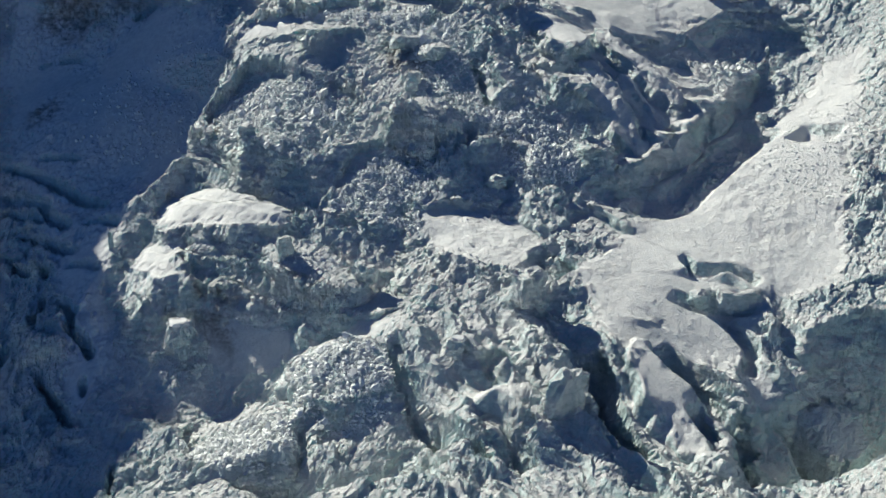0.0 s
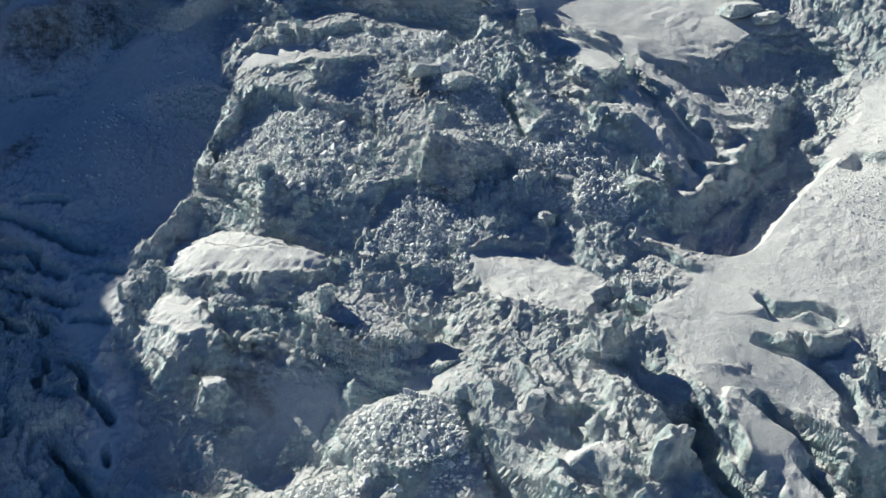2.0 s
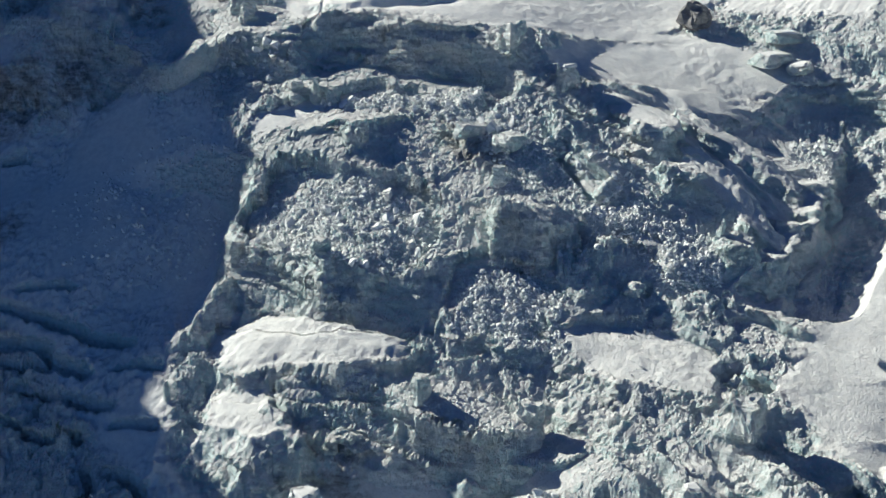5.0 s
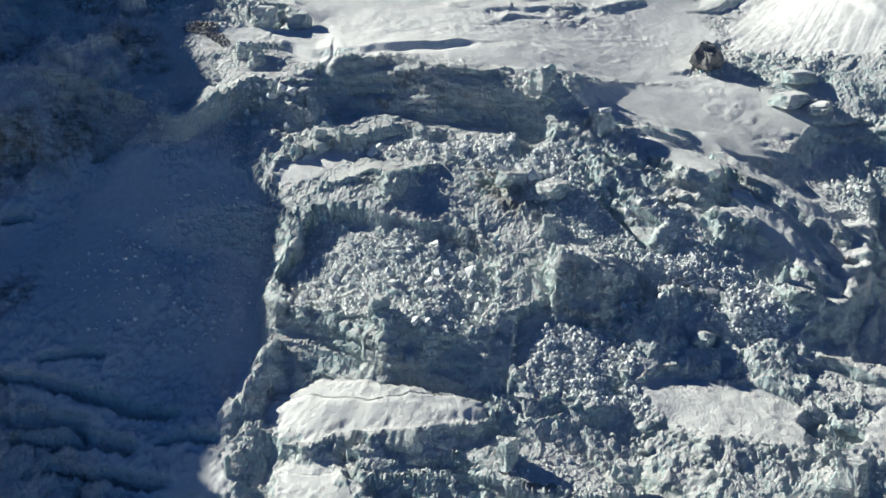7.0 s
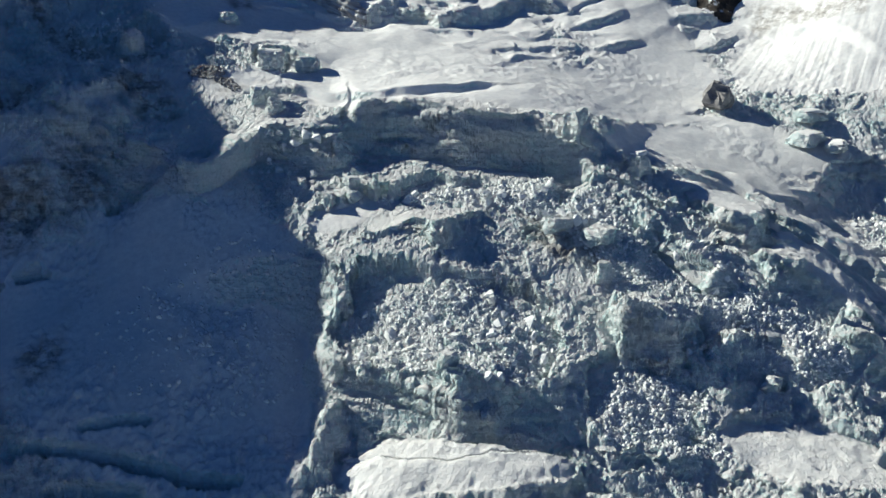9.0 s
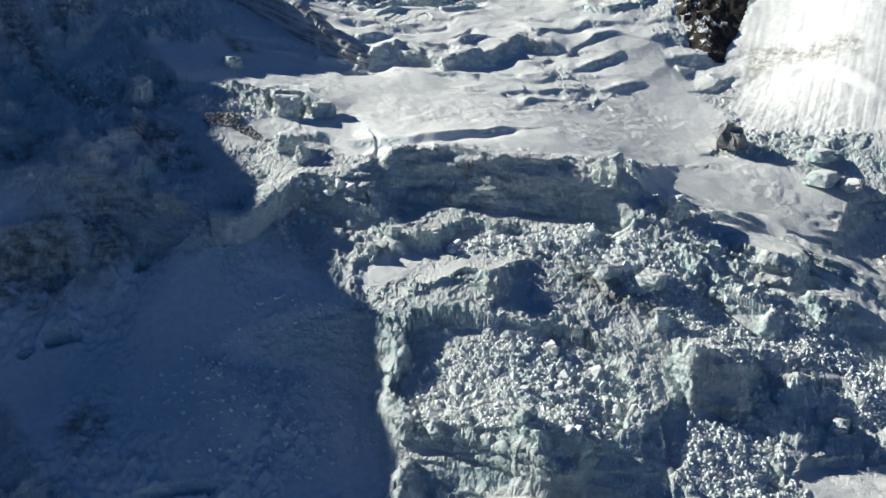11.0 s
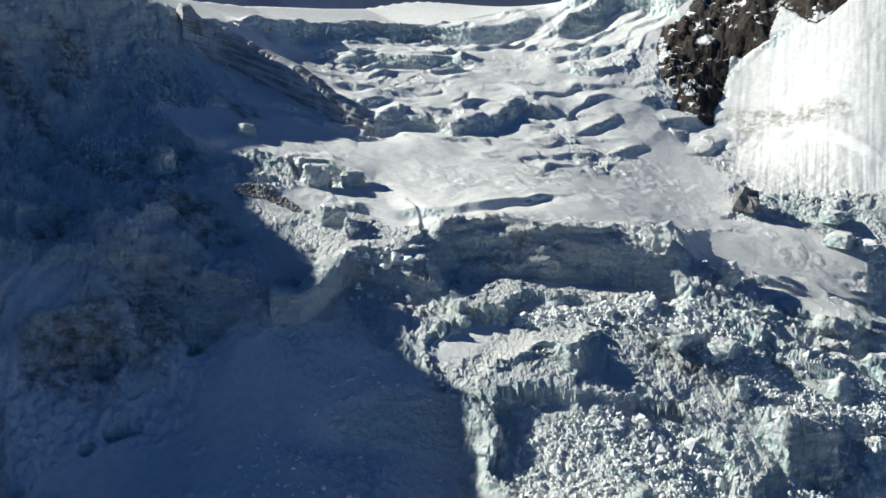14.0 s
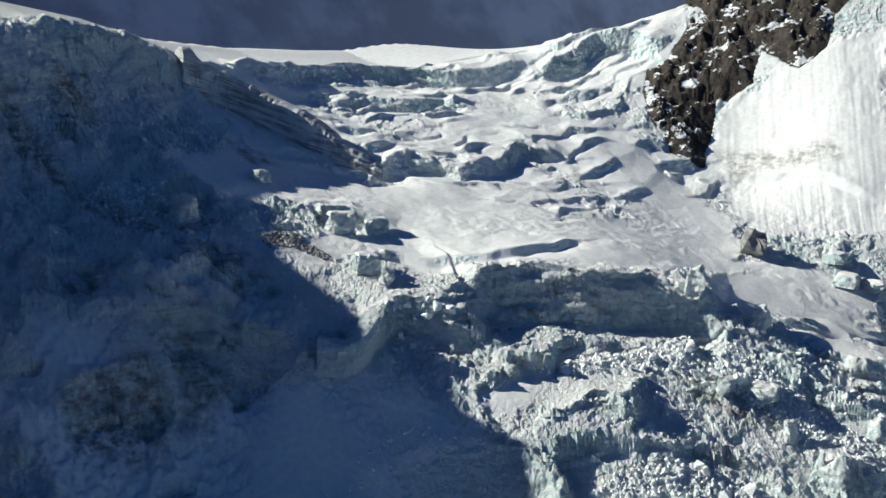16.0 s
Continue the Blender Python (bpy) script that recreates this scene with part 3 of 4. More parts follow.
trench(6, 4, (12.9, 410.3), (15.5, 396.9), (18.5, 386.9))
trench(4, 2.5, (-14.4, 302.2), (-11.8, 291.1), (-8.6, 279.8), (-2.0, 270.4), (4.4, 263.5))
trench(5, 2.2, (-3.3, 271.8), (4.1, 260.1), (11.2, 251.1))
trench(3, 2.4, (63.1, 298.9), (68.0, 295.2), (73.4, 292.9), (85.7, 289.0))
trench(8, 4.2, (36.4, 281.7), (40.2, 269.6), (44.5, 256.8), (47.6, 247.2))
trench(9, 4, (57.2, 281.5), (61.1, 275.1), (66.8, 268.4), (71.1, 260.6), (76.1, 252.7))
trench(7, 3, (19.7, 259.4), (19.4, 252.5), (21.1, 246.1))
trench(5, 5, (29.9, 326.5), (31.8, 317.6), (37.1, 310.6))
trench(5, 4, (21.7, 279.0), (16.1, 280.3), (12.7, 289.2))
trench(4, 6, (112.9, 363.0), (118.1, 355.4), (124.9, 350.7))
trench(5, 2.5, (84.0, 262.7), (88.9, 259.3), (92.6, 255.1))
trench(4, 9, (58.2, 344.6), (68.9, 338.7), (84.1, 351.7), (105.8, 371.7))
trench(4, 1.6, (68.3, 313.4), (70.7, 306.7), (75.6, 304.7), (80.8, 303.9), (84.8, 299.9), (86.7, 296.5))
trench(6, 2.4, (35.1, 282.1), (39.8, 271.3), (43.9, 259.7))
trench(6, 3, (62.9, 261.6), (67.4, 251.8))
trench(4, 2, (74.9, 291.4), (80.7, 278.3), (79.4, 270.4))
trench(8, 4, (70.2, 253.7), (79.2, 241.3), (87.6, 239.5))
trench(8, 4, (89.4, 259.6), (92.9, 244.0), (102.3, 239.5))
trench(8, 1.5, (-176.1, 442.8), (-161.7, 434.1), (-146.0, 418.7), (-121.9, 401.7))
trench(9, 1.8, (-169.3, 420.6), (-152.2, 409.1), (-138.8, 400.3), (-135.7, 396.7))
trench(6, 1.3, (-171.7, 428.3), (-154.7, 417.7), (-140.3, 401.8))
trench(8, 1.6, (-165.4, 408.0), (-149.4, 399.1), (-132.3, 383.8))
trench(8, 1.6, (-133.3, 364.4), (-122.3, 352.8), (-121.8, 347.0), (-111.2, 335.3))
trench(9, 1.9, (-132.5, 340.3), (-123.3, 328.2), (-115.9, 316.2), (-108.3, 311.8))
trench(6, 1.1, (-95.5, 295.0), (-93.7, 286.5), (-92.8, 280.0))
trench(6, 1.1, (-112.9, 329.6), (-111.2, 323.1))
trench(7, 1.7, (-162.5, 398.6), (-153.2, 389.8), (-136.6, 376.4))
trench(6, 1.3, (-130.7, 377.6), (-116.1, 368.3))
trench(6, 1.4, (-137.0, 370.4), (-135.6, 361.5), (-140.0, 355.9))
trench(6, 1.2, (-159.7, 439.3), (-151.8, 435.2), (-145.4, 433.2), (-139.2, 429.3))
trench(7, 1.3, (-160.2, 432.1), (-154.3, 425.2), (-145.2, 419.4), (-134.8, 412.0), (-125.9, 407.0))
trench(8, 1.5, (-170.2, 425.8), (-161.1, 419.4), (-150.4, 414.4), (-146.0, 411.0))
trench(8, 1.5, (-159.5, 410.0), (-149.6, 406.9), (-140.7, 402.7), (-135.2, 397.1))
trench(7, 1.5, (-157.4, 406.4), (-147.6, 396.9), (-136.5, 387.7), (-128.3, 382.0))
trench(6, 1.1, (-130.8, 395.5), (-122.1, 391.5), (-113.7, 386.0))
trench(6, 1.2, (-163.5, 498.9), (-156.1, 499.4))
trench(6, 1.2, (-197.9, 494.4), (-192.5, 493.0))
trench(6, 1.2, (-186.1, 537.0), (-180.9, 537.4))
trench(9, 2.5, (-167.0, 499.2), (-158.5, 501.0))
trench(6, 1.3, (-174.3, 497.6), (-171.0, 497.6))
trench(6, 3, (-132.3, 514.4), (-133.7, 508.4))
trench(6, 3.5, (-128.2, 527.4), (-124.0, 520.7))
trench(5, 1.2, (-66.5, 561.0), (-70.2, 549.4))
trench(5, 1.2, (-55.1, 554.7), (-62.9, 541.5))
trench(8, 3, (-130.5, 626.2), (-124.8, 621.9))

zone("calm", (40, 294), (59, 289), (80, 284), (74, 275), (61, 271), (48, 279))
zone("rubble", (100, 419), (113, 430), (128, 425), (125, 407), (116, 396), (98, 383), (93, 398))
zone("face", (142, 524), (165, 530), (189, 522), (209, 504), (226, 488), (143, 445), (109, 492), (129, 514))
zone("calm", (-75, 341), (-53, 328), (-33, 317), (-16, 306), (-23, 306), (-39, 314), (-50, 316), (-66, 321), (-73, 327))
zone("slab", (30, 427), (52, 443), (65, 437), (100, 422), (96, 396), (84, 366), (68, 360), (49, 368), (43, 383), (39, 402))
zone("slab", (37, 431), (59, 437), (87, 420), (88, 391), (77, 361), (65, 346), (57, 357), (48, 372), (38, 385), (32, 405))
zone("rubble", (-78, 428), (-66, 426), (-49, 420), (-35, 405), (-29, 393), (-33, 382), (-45, 378), (-63, 385), (-68, 394), (-85, 409), (-93, 418), (-84, 422))
zone("rubble", (-37, 359), (-31, 370), (-22, 376), (-10, 370), (-1, 361), (-7, 350), (-6, 341), (-19, 347), (-30, 354))
zone("rubble", (-43, 454), (-21, 443), (5, 431), (11, 401), (16, 387), (26, 377), (11, 376), (-7, 395), (-18, 411), (-24, 432))
zone("rubble", (12, 383), (26, 383), (33, 375), (49, 364), (41, 354), (29, 357), (23, 371))
zone("rubble", (-45, 308), (-36, 309), (-23, 303), (-15, 293), (-14, 282), (-26, 283), (-40, 292))
zone("rubble", (-77, 296), (-62, 298), (-45, 294), (-38, 277), (-43, 270), (-68, 286))
zone("rubble", (-62, 460), (-51, 460), (-33, 453), (-6, 441), (3, 418), (7, 395), (14, 380), (-11, 393), (-15, 421), (-39, 446))
zone("calm", (37, 312), (56, 327), (73, 336), (102, 361), (117, 378), (132, 395), (142, 390), (123, 337), (106, 289), (88, 293), (76, 269), (60, 289), (44, 290))
zone("calm", (-24, 577), (7, 572), (10, 544), (24, 522), (0, 498), (-35, 501), (-52, 516), (-66, 538))
zone("calm", (-5, 345), (3, 347), (14, 336), (28, 328), (25, 317), (10, 323), (1, 332))
zone("calm", (-92, 379), (-78, 376), (-58, 365), (-51, 358), (-54, 353), (-76, 361))
zone("calm", (4, 463), (74, 468), (87, 446), (97, 419), (104, 428), (97, 458), (61, 485), (9, 495))
zone("calm", (99, 633), (111, 605), (99, 585), (52, 603), (26, 580), (8, 588), (80, 620))
zone("calm", (62, 522), (109, 532), (106, 492), (90, 486), (59, 504))
zone("calm", (-96, 607), (-66, 609), (-20, 590), (-37, 558), (-71, 568), (-97, 583))
zone("calm", (-195, 535), (-94, 476), (-86, 442), (-101, 405), (-113, 386), (-115, 361), (-104, 333), (-113, 312), (-130, 368), (-175, 451))
zone("calm", (-94, 544), (-65, 546), (-53, 533), (-49, 514), (-67, 529), (-91, 528))
zone("calm", (-177, 548), (-161, 536), (-164, 526), (-184, 530))
zone("calm", (-189, 517), (-168, 509), (-160, 491), (-179, 485), (-198, 494))
zone("calm", (-140, 513), (-101, 491), (-88, 463), (-93, 418), (-160, 474))
zone("calm", (-17, 682), (136, 631), (155, 642))
zone("face", (141, 523), (104, 482), (143, 445), (210, 489), (201, 509), (189, 513), (172, 535), (156, 535))
zone("dirty", (-182, 528), (-155, 527), (-152, 514), (-160, 508), (-180, 515))
zone("dirty", (-169, 555), (-154, 561), (-147, 553), (-160, 548))
zone("dirty", (-145, 633), (-138, 631), (-136, 601), (-141, 599), (-150, 620))
zone("dirty", (-144, 641), (-138, 640), (-134, 610), (-139, 600), (-145, 614), (-149, 629))
zone("dirty", (-123, 645), (-105, 649), (-113, 632), (-130, 622))
zone("dirty", (-117, 541), (-107, 537), (-106, 527), (-118, 531))
zone("calm", (55, 431), (76, 429), (87, 420), (65, 413), (51, 415))
zone("calm", (50, 390), (71, 390), (72, 371), (61, 373), (55, 383))
zone("calm", (71, 405), (80, 396), (88, 391), (71, 392))
zone("calm", (55, 449), (81, 445), (113, 439), (101, 426), (73, 434))
zone("calm", (36, 425), (46, 418), (55, 398), (47, 399), (38, 415))
zone("calm", (49, 277), (60, 269), (62, 256), (65, 248), (54, 251), (48, 266))
zone("calm", (7, 274), (12, 273), (19, 267), (16, 260), (10, 267))
zone("calm", (-108, 357), (-94, 354), (-80, 345), (-87, 345), (-103, 352))
zone("calm", (-102, 371), (-90, 367), (-85, 357), (-94, 356), (-104, 363))
zone("calm", (-96, 393), (-86, 391), (-74, 380), (-64, 367), (-54, 359), (-49, 356), (-51, 351), (-60, 353), (-71, 360), (-83, 368), (-93, 371), (-99, 378), (-100, 388))
zone("calm", (-5, 349), (-1, 352), (12, 348), (23, 342), (28, 331), (26, 322), (21, 315), (12, 319), (3, 326), (-3, 337), (-6, 346))
zone("calm", (-110, 357), (-107, 362), (-98, 360), (-90, 353), (-83, 350), (-86, 348), (-94, 351), (-102, 353))
zone("calm", (53, 282), (57, 279), (62, 269), (65, 258), (59, 252), (55, 262), (50, 274))
zone("calm", (77, 275), (82, 275), (86, 268), (86, 263), (82, 262), (78, 266))
zone("calm", (-83, 464), (-77, 466), (-62, 464), (-58, 458), (-70, 454), (-80, 458))
zone("calm", (35, 419), (44, 415), (49, 404), (46, 397), (40, 398), (36, 405))
zone("calm", (55, 412), (59, 412), (65, 401), (73, 388), (80, 378), (78, 376), (70, 385), (62, 398))
zone("calm", (48, 390), (52, 389), (57, 379), (62, 367), (64, 358), (58, 363), (52, 375))
zone("calm", (59, 390), (62, 389), (68, 379), (74, 368), (72, 367), (64, 377))
zone("calm", (-66, 522), (-55, 502), (-38, 492), (-22, 482), (-5, 470), (10, 464), (60, 470), (88, 476), (98, 500), (60, 515), (0, 515), (-40, 530))
zone("calm", (20, 450), (40, 462), (75, 465), (98, 455), (104, 440), (92, 426), (75, 425), (55, 431), (38, 434), (26, 441))
zone("dirty", (146, 527), (151, 526), (157, 513), (160, 500), (169, 480), (163, 474), (153, 494), (150, 508), (143, 519))
zone("dirty", (-140, 600), (-132, 596), (-122, 570), (-128, 566), (-138, 582))
zone("dirty", (-125, 556), (-110, 552), (-104, 540), (-116, 536), (-128, 546))
zone("dirty", (-118, 580), (-106, 580), (-102, 566), (-112, 560))
zone("dirty", (-66, 616), (-56, 612), (-54, 600), (-64, 600))
zone("dirty", (-150, 532), (-138, 530), (-132, 516), (-146, 512))
zone("dirty", (-172, 470), (-160, 472), (-156, 462), (-170, 458))
zone("dirty", (-95, 552), (-89, 553), (-81, 533), (-87, 531))
zone("dirty", (150, 530), (154, 520), (146, 507), (139, 517))
zone("dirty", (-20, 436), (-7, 423), (-7, 406), (-23, 413))
zone("dirty", (-80, 347), (-65, 338), (-66, 324), (-77, 336))

gy, gx = np.gradient(Z, ys, xs)
steep = np.hypot(gx, gy)
behind, crest = behind_ridge(X, Y)
near = smooth(-235, -205, X) * smooth(250, 220, X) * smooth(195, 215, Y) * smooth(6, -4, behind)
calm = np.maximum(STYLE["calm"], STYLE["face"])
wall_face = smooth(0.8, 1.5, steep)
rubble = STYLE["rubble"] * (1 - calm) * (1 - 0.8 * FRONT) * (1 - 0.85 * wall_face)
high = smooth(500, 530, Y) * (1 - calm) * smooth(-75, -45, X)
shade_side = smooth(-95, -125, X) * (1 - calm) * (1 - 0.7 * wall_face) * smooth(-4, -30, behind)
shade_side = np.maximum(shade_side * (1 + 0.7 * smooth(560, 600, Y)), 0.9 * smooth(-48, -66, X) * smooth(604, 618, Y) * smooth(-4, -16, behind) * (1 - 0.6 * calm))
slabs = STYLE["slab"] * (1 - high)
broken = np.clip(1 - calm - rubble - high - 0.55 * shade_side - 0.85 * slabs, 0, 1) * (1 - 0.6 * LID) * (1 - 0.6 * FRONT) * (1 - FORM) * (1 - 0.85 * wall_face)
vigour = np.clip(0.75 + 1.1 * fbm(X, Y, 38, 3, 91), 0.25, 1.5)
h1, e1 = blocks(X + 0.5 * Y + 2.5 * fbm(X, Y, 8, 3, 3), Y - 0.3 * X + 2.5 * fbm(X, Y, 8, 3, 4), 9, 11, 1.2)
h2, e2 = blocks(X + 0.8 * fbm(X, Y, 4, 3, 5), Y + 0.8 * fbm(X, Y, 4, 3, 9), 3.6, 21, 1.3)
h3, e3 = blocks(X + 0.4 * fbm(X, Y, 2, 2, 6), Y + 0.4 * fbm(X, Y, 2, 2, 8), 1.7, 27, 1.3)
fine = fbm(X, Y, 3.5, 4, 51, 0.6)


def steps(s, cross, height, gaps, seed):
    """Rows of tilted slabs: each row ends in a lip of its own height, with gaps along it."""
    row = np.floor(s)
    f = s - row
    size, ahead = (np.clip(fbm(cross + 37 * n, 211.0 * n, gaps, 2, seed) + 0.22, 0, 0.9) for n in (row, row + 1))
    lip = smooth(0.87, 1.0, f)
    return height * ((1 - lip) * size * (0.5 - f) + lip * 0.5 * ahead), size * smooth(0.05, 0.2, f) * (1 - lip)


pillow, pillow_top = steps((Y - 570 + 0.3 * X + 16 * fbm(X, Y, 40, 3, 501, 0.4)) / 16, X, 6.0, 24, 505)
slab, slab_top = steps((0.62 * X + 0.78 * Y + 5 * fbm(X, Y, 26, 3, 511, 0.45)) / 10.5, 0.78 * X - 0.62 * Y, 8.0, 30, 515)
waves = ridged(X * 0.55 + 0.25 * Y + 3 * fbm(X, Y, 14, 2, 44), Y - 0.2 * X, 19, 2, 45, 0.4)
Z += near * broken * vigour * (2.4 * h1 + 0.8 * h2 + 0.25 * h3 + 1.1 * ridged(X + 0.6 * Y, Y - 0.4 * X, 24, 4, 41, 0.5) + 0.2 * fine)
Z += near * rubble * (0.75 * h2 + 0.6 * h3 + 0.3 * fine + 1.0 * fbm(X, Y, 14, 3, 71))
Z += near * high * (pillow + 0.5 * waves + 1.7 * h1 * np.clip(vigour - 0.45, 0, 1) + 0.5 * h2 * np.clip(vigour - 0.55, 0, 1) + 0.05 * fine)
Z += near * slabs * (1 - calm) * (slab + 0.5 * h2 * np.clip(vigour - 0.5, 0, 1) + 0.25 * fine)
Z += near * calm * (0.9 * fbm(X, Y, 36, 3, 61) + 0.22 * fbm(X, Y, 5, 3, 63) * vigour + 0.1 * h3 * smooth(0.9, 1.3, vigour))
Z += near * shade_side * (1.2 * h2 + 2.8 * h1 * vigour + 0.4 * h3 + 1.4 * ridged(X, Y, 20, 4, 47, 0.4) + 0.25 * fine)
Z += near * calm * smooth(-90, -115, X) * (0.9 * h3 + 0.6 * h2 + 0.5 * fine) * smooth(0.3, 1.0, vigour)
ribs = ridged(0.86 * X + 0.5 * Y + 2 * fbm(X, Y, 14, 3, 521), 0.22 * (0.5 * X - 0.86 * Y), 12, 3, 523, 0.55)
lower = smooth(-14, -4, X) * smooth(112, 70, X) * smooth(312, 296, Y) * (1 - calm) * (1 - 0.6 * FORM)
Z += near * lower * 3.0 * ribs
grit = near * (1 - 0.95 * calm) * (1 - 0.95 * high) * (1 - 0.5 * slabs) * (1 - 0.5 * FORM) * (1 - 0.6 * FRONT)
Z += grit * (0.28 * h3 + 0.15 * h2 - 0.55 * smooth(0.13, 0.0, e2) * smooth(0.5, 1.0, vigour) - 0.15 * smooth(0.2, 0.0, e3))
flutes = ridged(1.1 * Y - 0.75 * X, 0.05 * (X + Y), 3.6, 2, 83, 0.6)
Z += near * STYLE["face"] * 0.13 * flutes
# lips are weathered
def softened(a):
    p = np.pad(a, 1, mode="edge")
    p = 0.25 * p[:-2] + 0.5 * p[1:-1] + 0.25 * p[2:]
    return 0.25 * p[:, :-2] + 0.5 * p[:, 1:-1] + 0.25 * p[:, 2:]


for _ in range(2):
    gy2, gx2 = np.gradient(Z, ys, xs)
    lips = near * softened(smooth(1.1, 1.8, np.hypot(gx2, gy2)) * np.clip(calm + high + slabs + FRONT + LID + 0.35, 0, 1))
    Z += lips * (softened(Z) - Z)
Z += near * (1 - calm) * (1 - high) * (0.1 * ridged(X, Y, 1.9, 2, 95, 0.6))
# steep faces break into blocks and ledges
cliff = near * smooth(0.9, 1.6, steep) * (1 - calm)
sway = 0.85 * X + 0.5 * Y
c1, _ = blocks(sway + 1.5 * fbm(X, Y, 5, 2, 201), 1.25 * Z + 0.25 * X, 4.6, 211, 1.4)
c2, _ = blocks(sway, 1.3 * Z, 1.7, 221, 1.4)
out = cliff * (1.7 * c1 + 0.15 * c2 + 0.7 * ridged(0.5 * sway, Z + 0.3 * Y, 9, 2, 231, 0.5) + 0.7 * ridged(0.12 * sway, Z - 0.1 * X, 3.2, 2, 241, 0.5))
XD, YD = X - out * gx / np.maximum(steep, 0.1), Y - out * gy / np.maximum(steep, 0.1)
Z += 0.25 * out
gy, gx = np.gradient(Z, ys, xs)
sheer = np.hypot(gx, gy)
rest = smooth(1.1, 0.8, sheer)
rest = np.maximum(rest, smooth(1.7, 1.3, sheer) * calm)
snowy = np.maximum(np.maximum(calm, high * smooth(1.45, 0.9, vigour)), 0.8 * LID * (1 - rubble))
snowy = np.maximum(snowy, 0.8 * slabs * smooth(0.1, 0.3, slab_top)) * np.maximum(rest, 0.25)
snowy = np.maximum(snowy, 1.8 * STYLE["face"])
EVEN = (snowy > 0.35) | ((sheer > 1.0) & (FRONT + high + calm + slabs > 0.3))
SMOOTHNESS = np.clip(np.maximum(high, STYLE["face"]) + calm * np.maximum(smooth(430, 470, Y), 0.75 * smooth(-85, -105, X)), 0, 1)


def mesh_of(name, co, quads, mats, smooth_faces=None, attributes=()):
    mesh = bpy.data.meshes.new(name)
    mesh.vertices.add(len(co))
    mesh.vertices.foreach_set("co", np.ascontiguousarray(co, dtype=np.float32).ravel())
    mesh.loops.add(quads.size)
    mesh.loops.foreach_set("vertex_index", quads.ravel())
    mesh.polygons.add(len(quads))
    mesh.polygons.foreach_set("loop_start", np.arange(0, quads.size, quads.shape[1]))
    if smooth_faces is not None:
        mesh.polygons.foreach_set("use_smooth", smooth_faces)
    for key, values in attributes:
        mesh.attributes.new(key, "FLOAT", "POINT").data.foreach_set("value", np.ascontiguousarray(values, dtype=np.float32))
    mesh.materials.append(mats)
    mesh.update(calc_edges=True)
    return mesh


ROWS_N, COLS_N = X.shape
INDEX = np.arange(ROWS_N * COLS_N).reshape(ROWS_N, COLS_N)
owner = np.zeros(X.shape, np.int16)
# The face term tints overbright sunlit snow darker; the zones are dirt.
DIRT_AND_DIMMING = np.clip(np.maximum(STYLE["dirty"], 0.1 * STYLE["face"]), 0, 1)


def grid_quads(k):
    return np.stack([k[:-1, :-1], k[:-1, 1:], k[1:, 1:], k[1:, :-1]], -1).reshape(-1, 4)


def landform(name, label, category, mat, points, lift=None):
    """A body of ice or rock that stands on the ground sheet: its top follows the land, its sides go down into it."""
    part = window(points, 6)
    m = (inside(WX[part], WY[part], list(points)) > 0) & (owner[part] == 0)
    owner[part][m] = 1
    cell = m[:-1, :-1] & m[:-1, 1:] & m[1:, 1:] & m[1:, :-1]
    px, py, pz = XD[part], YD[part], Z[part].copy()
    if lift is not None:
        pz += lift(px, py, inside(px, py, list(points)))
    k = np.arange(px.size).reshape(px.shape)
    top = grid_quads(k)[cell.ravel()]
    used, back = np.unique(top, return_inverse=True)
    top = back.reshape(-1, 4)
    co = np.stack([px.ravel()[used], py.ravel()[used], pz.ravel()[used]], -1)
    edges = np.concatenate([top[:, [i, (i + 1) % 4]] for i in range(4)])
    code = edges[:, 0].astype(np.int64) * len(co) + edges[:, 1]
    rim = edges[~np.isin(code, edges[:, 1].astype(np.int64) * len(co) + edges[:, 0])]
    low = co.copy()
    low[:, 2] -= 7
    n = len(co)
    sides = np.stack([rim[:, 1], rim[:, 0], rim[:, 0] + n, rim[:, 1] + n], -1)
    quads = np.concatenate([top, sides, top[:, ::-1] + n])
    both = lambda a: np.tile(a[part].ravel()[used], 2)
    calm_faces = both(EVEN)[quads[:, 0]]
    ob = new(name, mesh_of(name, np.concatenate([co, low]), quads, mat, calm_faces, (("calm", both(snowy)), ("dirt", both(DIRT_AND_DIMMING)), ("smoothness", both(SMOOTHNESS)))))
    return tagged(ob, label, category)


debris_mound = landform("debris_mound", "steep ice mound capped with grey-white broken ice rubble", "ice mound", SNOW_ICE, [(-78, 431), (-50, 422), (-28, 406), (-26, 385), (-30, 366), (-55, 360), (-75, 372), (-95, 392), (-106, 412), (-92, 424)])
arched_serac = landform("arched_serac", "arched blue-grey ice cliff with snowy debris on top", "serac", SNOW_ICE, [(-94, 462), (-60, 465), (-30, 457), (-5, 443), (6, 425), (-10, 398), (-20, 392), (-32, 405), (-45, 422), (-60, 425), (-80, 432), (-97, 446)])
serac_wall = landform("serac_wall", "long vertical ice wall with layered blue-grey face", "serac", SNOW_ICE, [(-64, 486), (-50, 482), (-30, 478), (-5, 470), (15, 455), (22, 440), (10, 430), (-10, 446), (-30, 452), (-50, 464), (-66, 474)])
jagged_serac = landform("jagged_serac", "jagged snow-topped serac with broken blue towers", "serac", SNOW_ICE, [(-94, 504), (-80, 502), (-64, 487), (-66, 474), (-80, 484), (-95, 491)])
snow_slab = landform("snow_slab", "smooth snow-covered ice slab with pitted rim", "ice slab", SNOW_ICE, [(-104, 388), (-86, 386), (-62, 370), (-46, 358), (-44, 346), (-60, 346), (-86, 358), (-104, 370)])
